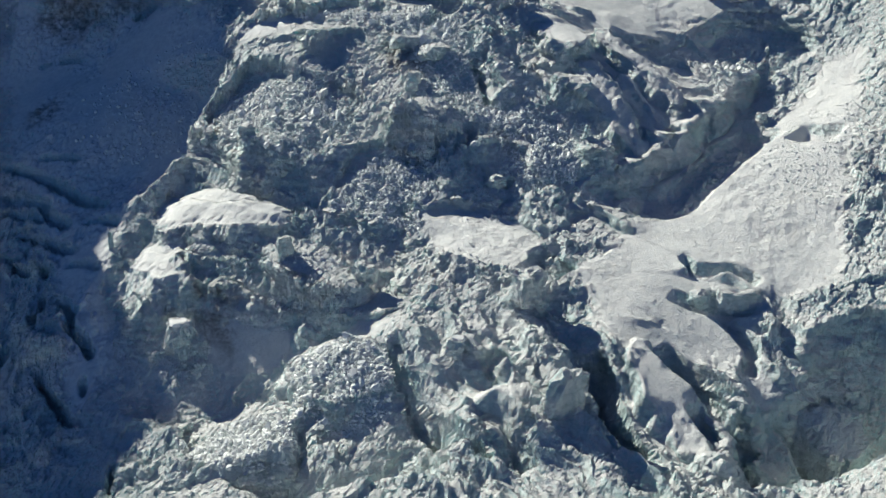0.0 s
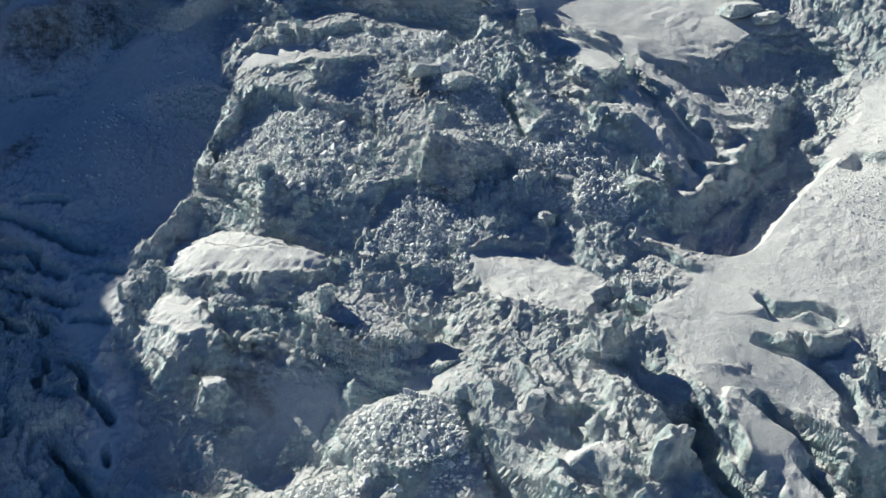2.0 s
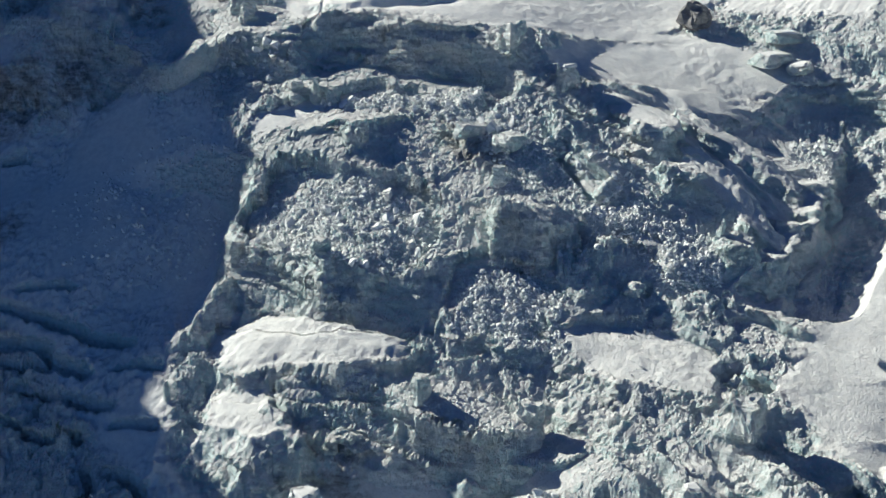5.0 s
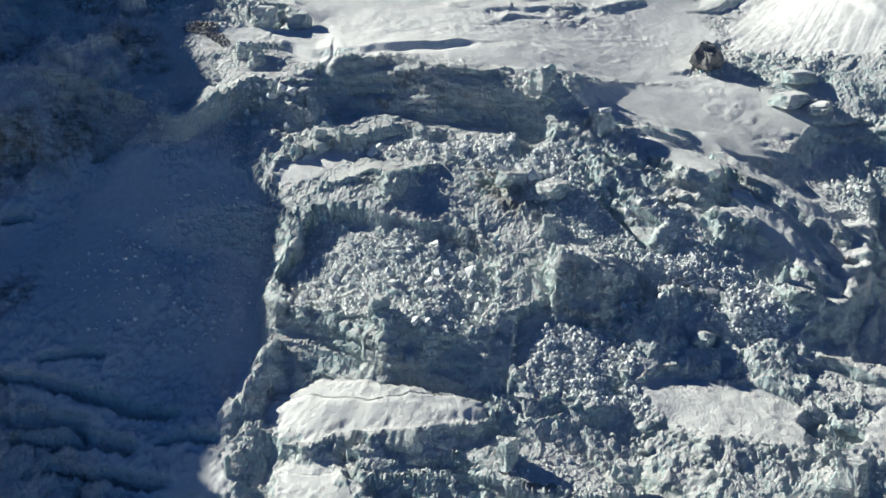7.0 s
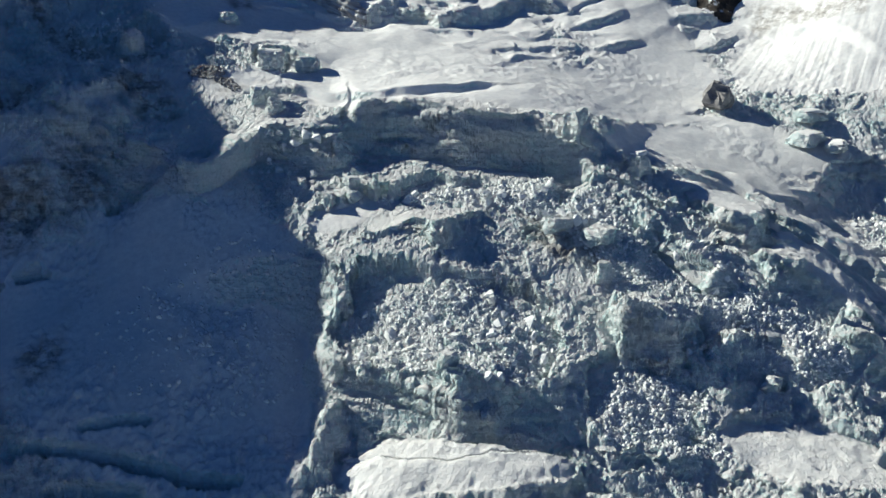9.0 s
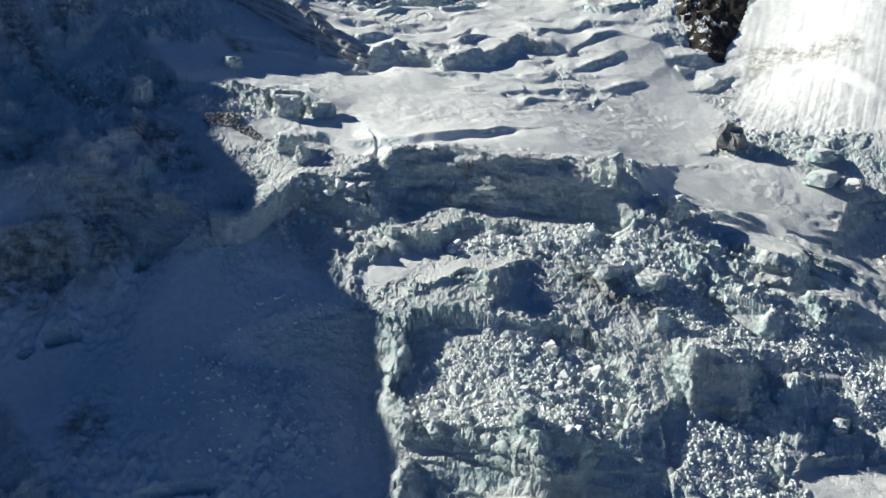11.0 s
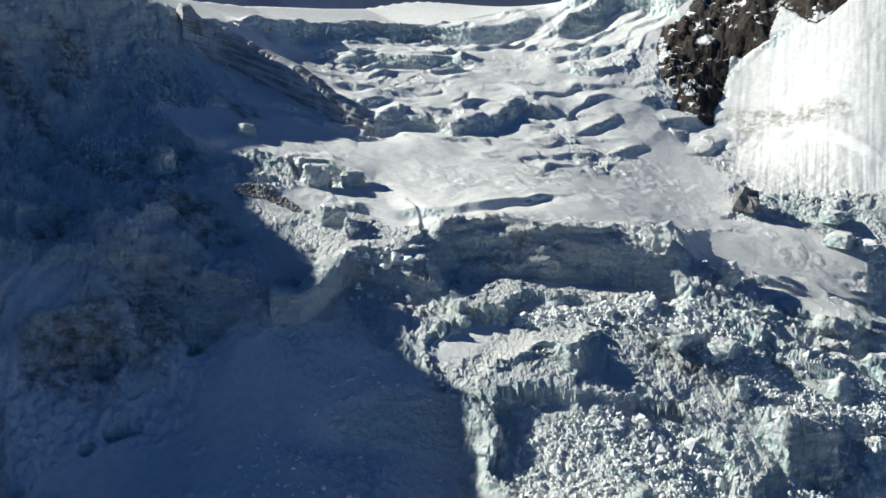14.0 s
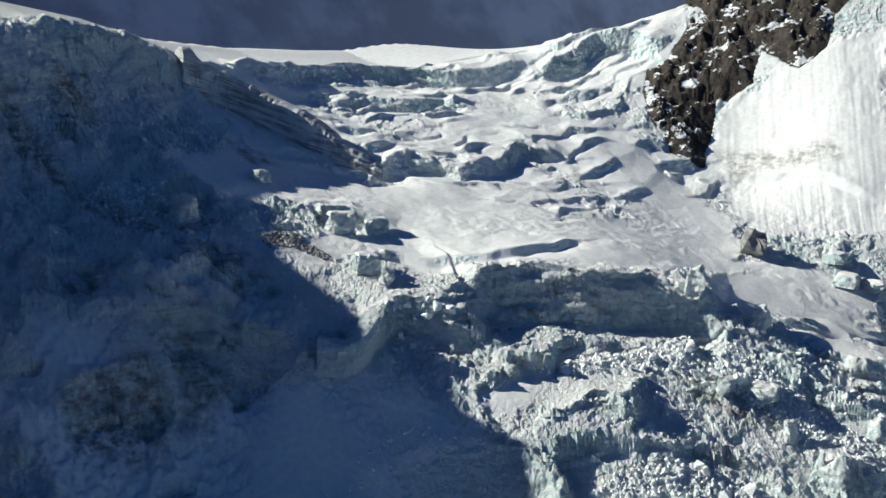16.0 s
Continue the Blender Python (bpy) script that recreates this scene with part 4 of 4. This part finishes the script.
ice_ledge = landform("ice_ledge", "long narrow ice ledge with rough snowy top", "ice ledge", SNOW_ICE, [(-88, 362), (-86, 358), (-60, 346), (-36, 338), (-20, 325), (-24, 314), (-40, 324), (-62, 336), (-86, 350)])
front_mound = landform("front_mound", "rounded ice mound covered with coarse debris", "ice mound", SNOW_ICE, [(-50, 310), (-36, 314), (-20, 306), (-10, 290), (-8, 276), (-20, 266), (-38, 270), (-50, 288)])
low_mound = landform("low_mound", "low ice mound with crumbled pale crust", "ice mound", SNOW_ICE, [(-82, 300), (-62, 302), (-50, 294), (-38, 272), (-50, 266), (-72, 272), (-84, 286)])
snow_dome = landform("snow_dome", "smooth white snow dome between broken ice", "snow dome", SNOW_ICE, [(-8, 348), (6, 348), (22, 336), (34, 326), (30, 312), (14, 312), (-2, 322)])
crested_serac = landform("crested_serac", "sharp-crested serac of pale green ice", "serac", SNOW_ICE, [(-24, 388), (-10, 393), (4, 384), (14, 370), (8, 357), (-6, 364), (-20, 372)])
landform("round_boulder", "rounded grey ice boulder in a gully", "ice boulder", SNOW_ICE, [(12, 309), (24, 310), (34, 306), (34, 298), (26, 290), (16, 294)])
landform("ice_boulder", "large speckled ice boulder with white underside", "ice boulder", SNOW_ICE, [(22, 280), (34, 280), (40, 266), (42, 250), (30, 248), (22, 258)])
right_serac = landform("right_serac", "blocky serac with turquoise ice flank", "serac", SNOW_ICE, [(8, 414), (22, 412), (34, 400), (34, 378), (20, 374), (10, 388)])
ice_cliff = landform("ice_cliff", "shattered blue ice cliff above a snow hollow", "ice cliff", SNOW_ICE, [(84, 412), (100, 428), (124, 426), (134, 408), (130, 388), (112, 396), (96, 396)])


def crag(px, py, d):
    rise = smooth(0, 8, d)
    b1, _ = blocks(px, py + 0.4 * px, 7, 301, 1.6)
    b2, _ = blocks(px, py, 2.6, 311, 1.5)
    return rise * (2.5 + 3.0 * b1 + 1.3 * b2 + 2.0 * ridged(px, py, 16, 4, 303))


rock_outcrop = landform("rock_outcrop", "dark brown rock outcrop with patches of snow", "rock outcrop", ROCK, [(206, 579), (190, 579), (174, 577), (162, 582), (150, 576), (136, 560), (130, 538), (139, 529), (156, 537), (167, 541), (180, 530), (195, 537), (192, 514), (205, 506), (223, 512), (258, 505), (258, 640), (220, 640)], crag)

sunk = owner.astype(bool)
sunk[1:-1, 1:-1] &= sunk[:-2, 1:-1] & sunk[2:, 1:-1] & sunk[1:-1, :-2] & sunk[1:-1, 2:] & sunk[:-2, :-2] & sunk[2:, 2:] & sunk[:-2, 2:] & sunk[2:, :-2]
under = Z - 3.0 * sunk
cells = grid_quads(INDEX)
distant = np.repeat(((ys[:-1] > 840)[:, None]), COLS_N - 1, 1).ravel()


def sheet(name, quads, mat, label, category):
    used, back = np.unique(quads, return_inverse=True)
    quads = back.reshape(-1, 4)
    co = np.stack([XD.ravel()[used], YD.ravel()[used], under.ravel()[used]], -1)
    calm_here = snowy.ravel()[used]
    mesh = mesh_of(name, co, quads, mat, EVEN.ravel()[used][quads[:, 0]], (("calm", calm_here), ("dirt", DIRT_AND_DIMMING.ravel()[used]), ("smoothness", SMOOTHNESS.ravel()[used])))
    return tagged(new(name, mesh), label, category, kind="structure")


sheet("ground", cells[~distant], SNOW_ICE, "broken glacier icefall of snow and blue ice", "glacier")
sheet("backdrop", cells[distant], FAR, "far mountainside with blue shade put into its colour", "mountain")


# ---- loose ice ----
def height_at(px, py):
    i, j = np.clip(np.searchsorted(ys, py) - 1, 0, ROWS_N - 2), np.clip(np.searchsorted(xs, px) - 1, 0, COLS_N - 2)
    v, u = (py - ys[i]) / (ys[i + 1] - ys[i]), (px - xs[j]) / (xs[j + 1] - xs[j])
    return (Z[i, j] * (1 - u) + Z[i, j + 1] * u) * (1 - v) + (Z[i + 1, j] * (1 - u) + Z[i + 1, j + 1] * u) * v


def lump(seed, points=15, squash=0.75, mat=None):
    """An angular broken lump, about 1 m across: the hull of some points."""
    rng = np.random.RandomState(seed)
    bm = bmesh.new()
    for _ in range(points):
        d = rng.normal(size=3)
        d *= rng.uniform(0.42, 0.6) / np.linalg.norm(d)
        bm.verts.new((d[0], d[1] * rng.uniform(0.7, 1), d[2] * squash))
    bmesh.ops.convex_hull(bm, input=bm.verts)
    bmesh.ops.delete(bm, geom=[v for v in bm.verts if not v.link_faces], context="VERTS")
    bmesh.ops.triangulate(bm, faces=bm.faces[:])
    mesh = bpy.data.meshes.new("ice_chunk")
    bm.to_mesh(mesh)
    bm.free()
    mesh.materials.append(mat or CRUST)
    return mesh


LUMPS = [lump(500 + n) for n in range(9)]
LUMP_DATA = []
for mesh in LUMPS:
    co, tri = np.zeros(len(mesh.vertices) * 3), np.zeros(len(mesh.polygons) * 3, np.int32)
    mesh.vertices.foreach_get("co", co)
    mesh.loops.foreach_get("vertex_index", tri)
    LUMP_DATA.append((co.reshape(-1, 3), tri.reshape(-1, 3)))


def spots(rng, outline, count):
    """Chance places inside an outline."""
    px, py = (np.array(c, float) for c in zip(*outline))
    got = np.zeros((0, 2))
    while len(got) < count:
        p = np.stack([rng.uniform(px.min(), px.max(), 4 * count), rng.uniform(py.min(), py.max(), 4 * count)], -1)
        got = np.concatenate([got, p[inside(p[:, 0], p[:, 1], list(outline)) > 0.5]])
    return got[:count]


def strew(parent, count, least, most, seed, *outline, name="ice_chunk", meshes=None):
    """Large chunks that lie on a body of ice, each a piece of it."""
    meshes = meshes or LUMPS
    rng = np.random.RandomState(seed)
    p = spots(rng, outline, count)
    z = height_at(p[:, 0], p[:, 1])
    size = least * (most / least) ** (rng.uniform(size=count) ** 2.2)
    for n in range(count):
        ob = new(name, meshes[rng.randint(len(meshes))])
        ob.parent = parent
        ob.matrix_basis = pose(p[n, 0], p[n, 1], z[n] + 0.16 * size[n], *rng.uniform(0, 360, 3)) @ Matrix.Diagonal((size[n], size[n] * rng.uniform(0.7, 1.2), size[n] * rng.uniform(0.7, 1.1), 1))


def litter(name, label, mat, count, least, most, seed, *outlines):
    """Small debris past counting, joined."""
    rng = np.random.RandomState(seed)
    places = np.concatenate([spots(rng, o, count // len(outlines)) for o in outlines])
    verts, tris, base = [], [], 0
    z = height_at(places[:, 0], places[:, 1])
    for n in range(len(places)):
        co, tri = LUMP_DATA[rng.randint(len(LUMP_DATA))]
        size = least * (most / least) ** (rng.uniform() ** 2.5)
        turn = np.array(Euler(rng.uniform(0, 6.28, 3)).to_matrix())
        verts.append((co * size) @ turn.T + (places[n, 0], places[n, 1], z[n] + 0.14 * size))
        tris.append(tri + base)
        base += len(co)
    mesh = mesh_of(name, np.concatenate(verts), np.concatenate(tris), mat)
    return tagged(new(name, mesh), label, "debris", kind="stuff")


A_TOP = [(-78, 428), (-66, 426), (-50, 420), (-36, 405), (-29, 393), (-34, 381), (-46, 376), (-63, 381), (-72, 390), (-85, 404), (-94, 414), (-84, 422)]
CONE = [(-37, 359), (-31, 369), (-22, 376), (-10, 370), (-1, 361), (-7, 351), (-5, 342), (-19, 346), (-30, 352)]
BAND = [(-62, 462), (-51, 462), (-32, 455), (-5, 444), (8, 430), (12, 400), (24, 378), (13, 374), (-9, 392), (-11, 418), (-23, 440), (-39, 448)]
FIELD = [(12, 384), (26, 383), (33, 376), (49, 363), (42, 350), (29, 352), (20, 366)]
G_TOP = [(-45, 309), (-36, 311), (-23, 305), (-14, 292), (-13, 279), (-26, 277), (-42, 289)]
H_TOP = [(-77, 294), (-62, 298), (-44, 294), (-38, 274), (-43, 265), (-68, 279)]
strew(debris_mound, 260, 0.7, 5.0, 1, *A_TOP)
strew(arched_serac, 220, 0.7, 4.5, 2, (-60, 463), (-32, 456), (-6, 442), (5, 425), (-6, 404), (-11, 418), (-23, 440), (-40, 448))
strew(front_mound, 170, 0.5, 3.8, 3, *G_TOP)
strew(low_mound, 150, 0.5, 3.4, 4, *H_TOP)
strew(jagged_serac, 40, 1.5, 5.0, 5, (-92, 503), (-80, 501), (-65, 486), (-67, 479), (-80, 489), (-92, 495))
strew(right_serac, 70, 1.0, 3.5, 6, (10, 412), (22, 410), (33, 399), (32, 382), (20, 380), (12, 392))
strew(ice_cliff, 120, 0.8, 3.0, 7, (88, 404), (100, 410), (122, 404), (128, 392), (112, 396), (96, 397))
def ice_block(name, label, x, y, w, d, h, yaw, seed, lean=0.0, taper=0.8, mat=None, cap=False, group=""):
    """A standing block or tower of ice: a broken, weathered box sunk a little into the ground, some with a cap of snow."""
    def shape(sx, sy, sz, cuts, rough, narrow):
        rng = np.random.RandomState(900 + seed + cuts)
        bm = bmesh.new()
        for _ in range(34):
            p = rng.uniform(-0.5, 0.5, 3)
            p[rng.randint(3)] = rng.choice((-0.5, 0.5))
            k = 1 - (1 - narrow) * (p[2] + 0.5)
            bm.verts.new((p[0] * k * sx, p[1] * k * sy, p[2] * sz))
        bmesh.ops.convex_hull(bm, input=bm.verts)
        bmesh.ops.delete(bm, geom=[v for v in bm.verts if not v.link_faces], context="VERTS")
        bmesh.ops.subdivide_edges(bm, edges=bm.edges[:], cuts=cuts, use_grid_fill=True)
        bm.normal_update()
        for v in bm.verts:
            big = noise.noise(v.co / (0.4 * max(sx, sz)) + Vector((seed * 7.1, 0, 0)))
            small = noise.noise(v.co / (0.13 * max(sx, sz)) + Vector((0, seed * 3.7, 0)))
            v.co += v.normal * rough * min(sx, sz) * (0.16 * big + 0.1 * small)
        return bm

    def linked(called, bm, material, parent=None):
        mesh = bpy.data.meshes.new(called)
        bm.to_mesh(mesh)
        bm.free()
        mesh.materials.append(material)
        ob = new(called, mesh)
        ob.parent = parent
        return ob

    h *= 0.8
    ground_z = float(height_at(np.array([x]), np.array([y]))[0])
    ob = linked(name, shape(w, d, h * 1.3, 3, 1.0, taper), mat or SNOW_ICE)
    ob.matrix_basis = pose(x, y, ground_z + 0.38 * h, lean, 0.4 * lean, yaw)
    tagged(ob, label, {"dark_boulder": "boulder", "ice_pinnacle": "ice pinnacle", "ice_spike": "ice spike"}.get(name, "ice block"), group or ("loose ice blocks" if name == "ice_block" else ""))
    if cap:
        top = linked("snow_cap", shape(w * taper * 1.02, d * taper * 1.02, 0.16 * h + 0.4, 2, 0.6, 0.75), SNOW, ob)
        top.matrix_basis = pose(0, 0, 0.6 * h)
    return ob


def curved_wall(name, label, path, height, thick, seed, mat=None, thin_end=1.0):
    """A bent slab of layered ice with a bulging front and a rounded snowy top."""
    pts = [Vector(p) for p in path]
    bm = bmesh.new()
    rings, steps = [], 14
    section = [(0.0, -0.25), (0.1, 0.1), (0.16, 0.35), (0.12, 0.55), (0.2, 0.75), (0.1, 0.93), (-0.15, 1.0), (-0.6, 1.02), (-1.0, 0.9), (-1.0, -0.25)]
    for i in range(len(pts) - 1):
        a, b, c, d = pts[max(i - 1, 0)], pts[i], pts[i + 1], pts[min(i + 2, len(pts) - 1)]
        for n in range(steps + (i == len(pts) - 2)):
            t = n / steps
            p = 0.5 * ((2 * b) + (c - a) * t + (2 * a - 5 * b + 4 * c - d) * t * t + (3 * b - a - 3 * c + d) * t**3)
            way = 0.5 * ((c - a) + 2 * (2 * a - 5 * b + 4 * c - d) * t + 3 * (3 * b - a - 3 * c + d) * t * t)
            front = Vector((way.y, -way.x)).normalized()
            z = float(height_at(np.array([p.x]), np.array([p.y]))[0])
            ring = []
            tall = height * (1 + (thin_end - 1) * smooth(0.55, 1.0, (i + t) / (len(pts) - 1)))
            for out, up in section:
                q = Vector((p.x + front.x * out * thick, p.y + front.y * out * thick, z + up * tall))
                q += Vector((front.x, front.y, 0.3)) * (0.8 * noise.noise(q / 3 + Vector((seed, 0, 0))) + 0.4 * noise.noise(q / 1.1))
                ring.append(bm.verts.new(q))
            rings.append(ring)
    for r, s in zip(rings[:-1], rings[1:]):
        for n in range(len(section)):
            bm.faces.new((r[n], r[(n + 1) % len(section)], s[(n + 1) % len(section)], s[n]))
    bm.faces.new(rings[0][::-1])
    bm.faces.new(rings[-1])
    bmesh.ops.recalc_face_normals(bm, faces=bm.faces[:])
    mesh = bpy.data.meshes.new(name)
    bm.to_mesh(mesh)
    bm.free()
    mesh.materials.append(mat or SNOW_ICE)
    return tagged(new(name, mesh), label, "serac")


curved_wall("curved_serac", "curved overhanging slab of layered ice", [(-113, 499), (-110, 496), (-104, 492), (-96, 493), (-89, 497)], 10.5, 7.0, 3)
curved_wall("striped_buttress", "long shaded ice buttress with parallel dirt layers", [(-64, 649), (-56, 648), (-46, 644), (-36, 631), (-29, 614), (-22, 603), (-16, 593), (-11, 586)], 14.5, 7.0, 5, STRIPED, 0.3)
ice_block("ice_pinnacle", "slender upright pinnacle of pale ice", -58, 463, 4.6, 3.6, 10, 20, 1, 3, 0.55)
ice_block("ice_block", "small ice tower beside a pinnacle", -52, 461, 4.6, 4, 6, 50, 2, -5, 0.7)
ice_block("ice_block", "squarish white ice block on a slope", -64, 468, 5, 4, 4, 10, 3, 6, 0.9, cap=True)
ice_block("ice_block", "bright snow-crusted block on a serac wall", 8, 448, 10, 7, 10, 35, 4, 4, 0.75)
ice_block("ice_block", "snow-capped rounded ice block below a slope", 23, 431, 8, 6, 8, 15, 5, -4, 0.8, cap=True)
ice_block("flat_ice_block", "flat-topped drum of ice among debris", -3, 414, 11, 8, 5.5, 25, 6, 5, 0.95)
ice_block("ice_slab", "tilted brownish ice slab on debris", -13, 422, 13, 5, 4.5, 20, 7, 14, 0.9)
ice_block("ice_block", "rounded white ice block on a debris slope", -10, 401, 5.5, 5, 7, 60, 8, 4, 0.7)
ice_block("dark_boulder", "dark grey streaked boulder in white snow", 89, 474, 15, 11, 11, 30, 9, 10, 0.7, mat=ROCKY)
ice_block("ice_block", "blue-sided block with thick snow on top", 104, 441, 16, 10, 4.5, 20, 10, 3, 0.85, cap=True)
ice_block("ice_block", "broken ice block under fresh snow", 111, 434, 13, 9, 3.5, 45, 11, -5, 0.8, cap=True)
ice_block("ice_block", "low snow-topped ice block", 113, 450, 14, 8, 4, 10, 12, 4, 0.85, cap=True)
ice_block("ice_block", "snow-rimmed block on a crevasse edge", -77, 519, 10, 7, 6.5, -20, 13, 4, 0.8, cap=True)
ice_block("ice_block", "wedge of white ice on a crest", -76, 509, 8, 5, 6, 30, 14, 9, 0.6)
ice_block("ice_block", "cubic white ice block in a hollow", 106, 376, 3.6, 3.2, 4, 25, 15, 12, 0.95)
ice_block("ice_spike", "sharp white spike of ice", 46, 361, 2.8, 2.4, 6, 10, 16, 8, 0.35)
ice_block("ice_block", "lone sunlit ice block in shadow", 17, 356, 7, 5, 4, 30, 17, 8, 0.8)
ice_block("ice_pinnacle", "rough crusted pinnacle above a gully", 71, 257.5, 6, 5, 13, 40, 18, 4, 0.45)
ice_block("ice_pinnacle", "thin ice tooth on shaded snow", -114, 374, 2.4, 2, 7, 0, 19, 3, 0.5)
ice_block("ice_block", "triangular ice block on a mound edge", -91, 413, 6, 5, 6.5, 20, 20, 5, 0.45)
ice_block("ice_block", "box-shaped ice block on rubble", -68, 389, 5.4, 4, 6, 5, 21, 6, 0.95)
ice_block("snow_boulder", "snow-plastered ice boulder in shade", -82, 330, 8.5, 7, 9, 30, 22, 4, 0.8, cap=True)
ice_block("ice_block", "bright jagged lump of ice", -72, 467, 6.5, 4, 5, 40, 23, 12, 0.6)
ice_block("ice_block", "egg-shaped white ice block lying on snow", -64, 465, 6, 4.5, 4, 0, 24, 8, 0.8)
ice_block("ice_spike", "pointed rib of ice on a serac", -15, 388, 3, 3, 6, 0, 25, 5, 0.4)
ice_block("ice_block", "leaning ice block at a mound rim", -85, 407, 6, 4.5, 6, 60, 26, 10, 0.7)
ice_block("ice_block", "upright block wedged in a gap", -49, 339, 5.5, 4.5, 8, 15, 27, -6, 0.75)
ice_block("ice_block", "crumbling ice lump on a ledge", -24, 325, 7.5, 6, 6, 50, 28, 5, 0.8)
ice_block("ice_boulder", "large wedge boulder of speckled ice", 30, 262, 14, 10, 15, 25, 29, 18, 0.65)
ice_block("ice_boulder", "rounded speckled ice boulder", 24, 300, 11, 8, 9, 35, 30, 8, 0.75)
ice_block("ice_block", "pale ice block in a jumble", 4, 289, 6.5, 5, 5, 70, 31, 8, 0.8, cap=True)
ice_block("ice_block", "shaded block cut by a crevasse", -66, 545, 11, 7, 8, -30, 32, 3, 0.9, cap=True)
ice_block("ice_block", "broken block on a crevasse edge", -53, 541, 9, 6, 7, -35, 33, -3, 0.9, cap=True)
ice_block("ice_block", "low grey block in a snow gash", 72, 295.5, 8, 4.5, 5.5, 10, 36, 4, 0.9)
ice_block("ice_block", "long grey block in a snow gash", 81, 292.5, 12, 5, 6, 5, 37, 4, 0.9)
ice_block("ice_hummock", "dirty ice hummock on shaded snow", -70, 588, 9, 7, 5, 10, 34, 4, 0.6)
ice_block("ice_hummock", "cracked ice knob on shaded snow", -112, 571, 11, 8, 10, 30, 35, 4, 0.75)

strew(crested_serac, 60, 0.8, 3.0, 8, (-20, 386), (-9, 391), (4, 383), (12, 370), (7, 362), (-6, 372))
strew(ice_ledge, 60, 0.7, 2.2, 10, (-84, 358), (-60, 346), (-36, 337), (-24, 325), (-40, 329), (-62, 341), (-82, 354))
strew(snow_dome, 25, 0.4, 1.2, 14, (-4, 346), (6, 346), (22, 334), (30, 325), (14, 318), (2, 326))
strew(rock_outcrop, 160, 1.2, 6.0, 15, (200, 582), (172, 580), (152, 572), (138, 556), (134, 538), (158, 541), (180, 534), (196, 540), (225, 515), (250, 520), (250, 610), name="rock_slab", meshes=[lump(700 + n, 13, 0.5, ROCK) for n in range(5)])
litter("ice_rubble", "grey-white broken ice rubble", CRUST, 22000, 0.3, 1.8, 11, A_TOP, CONE, BAND, FIELD, G_TOP, H_TOP)
litter("moraine_stones", "dark line of stones and grit on snow", ROCKY, 700, 0.3, 1.4, 16, [(-97, 550), (-89, 552), (-84, 547), (-81, 531), (-85, 529), (-90, 540), (-97, 545)])
litter("ice_crumbs", "scattered crumbs of ice on open snow", CRUST, 2200, 0.15, 0.6, 12, [(37, 311), (56, 326), (73, 334), (102, 359), (142, 390), (123, 338), (106, 290), (75, 268), (44, 289)])
litter("slope_debris", "fine ice debris strewn over a snow slope", CRUST, 3200, 0.25, 0.95, 13, [(95, 345), (112, 366), (150, 372), (150, 330), (110, 318)], [(84, 398), (104, 396), (118, 386), (104, 372), (90, 380)])
litter("shade_debris", "scattered ice lumps on a shaded snow slope", CRUST, 2600, 0.3, 2.2, 17, [(-150, 470), (-128, 478), (-95, 472), (-86, 452), (-96, 426), (-112, 418), (-145, 440)], [(-135, 600), (-110, 596), (-98, 580), (-112, 566), (-132, 576)])
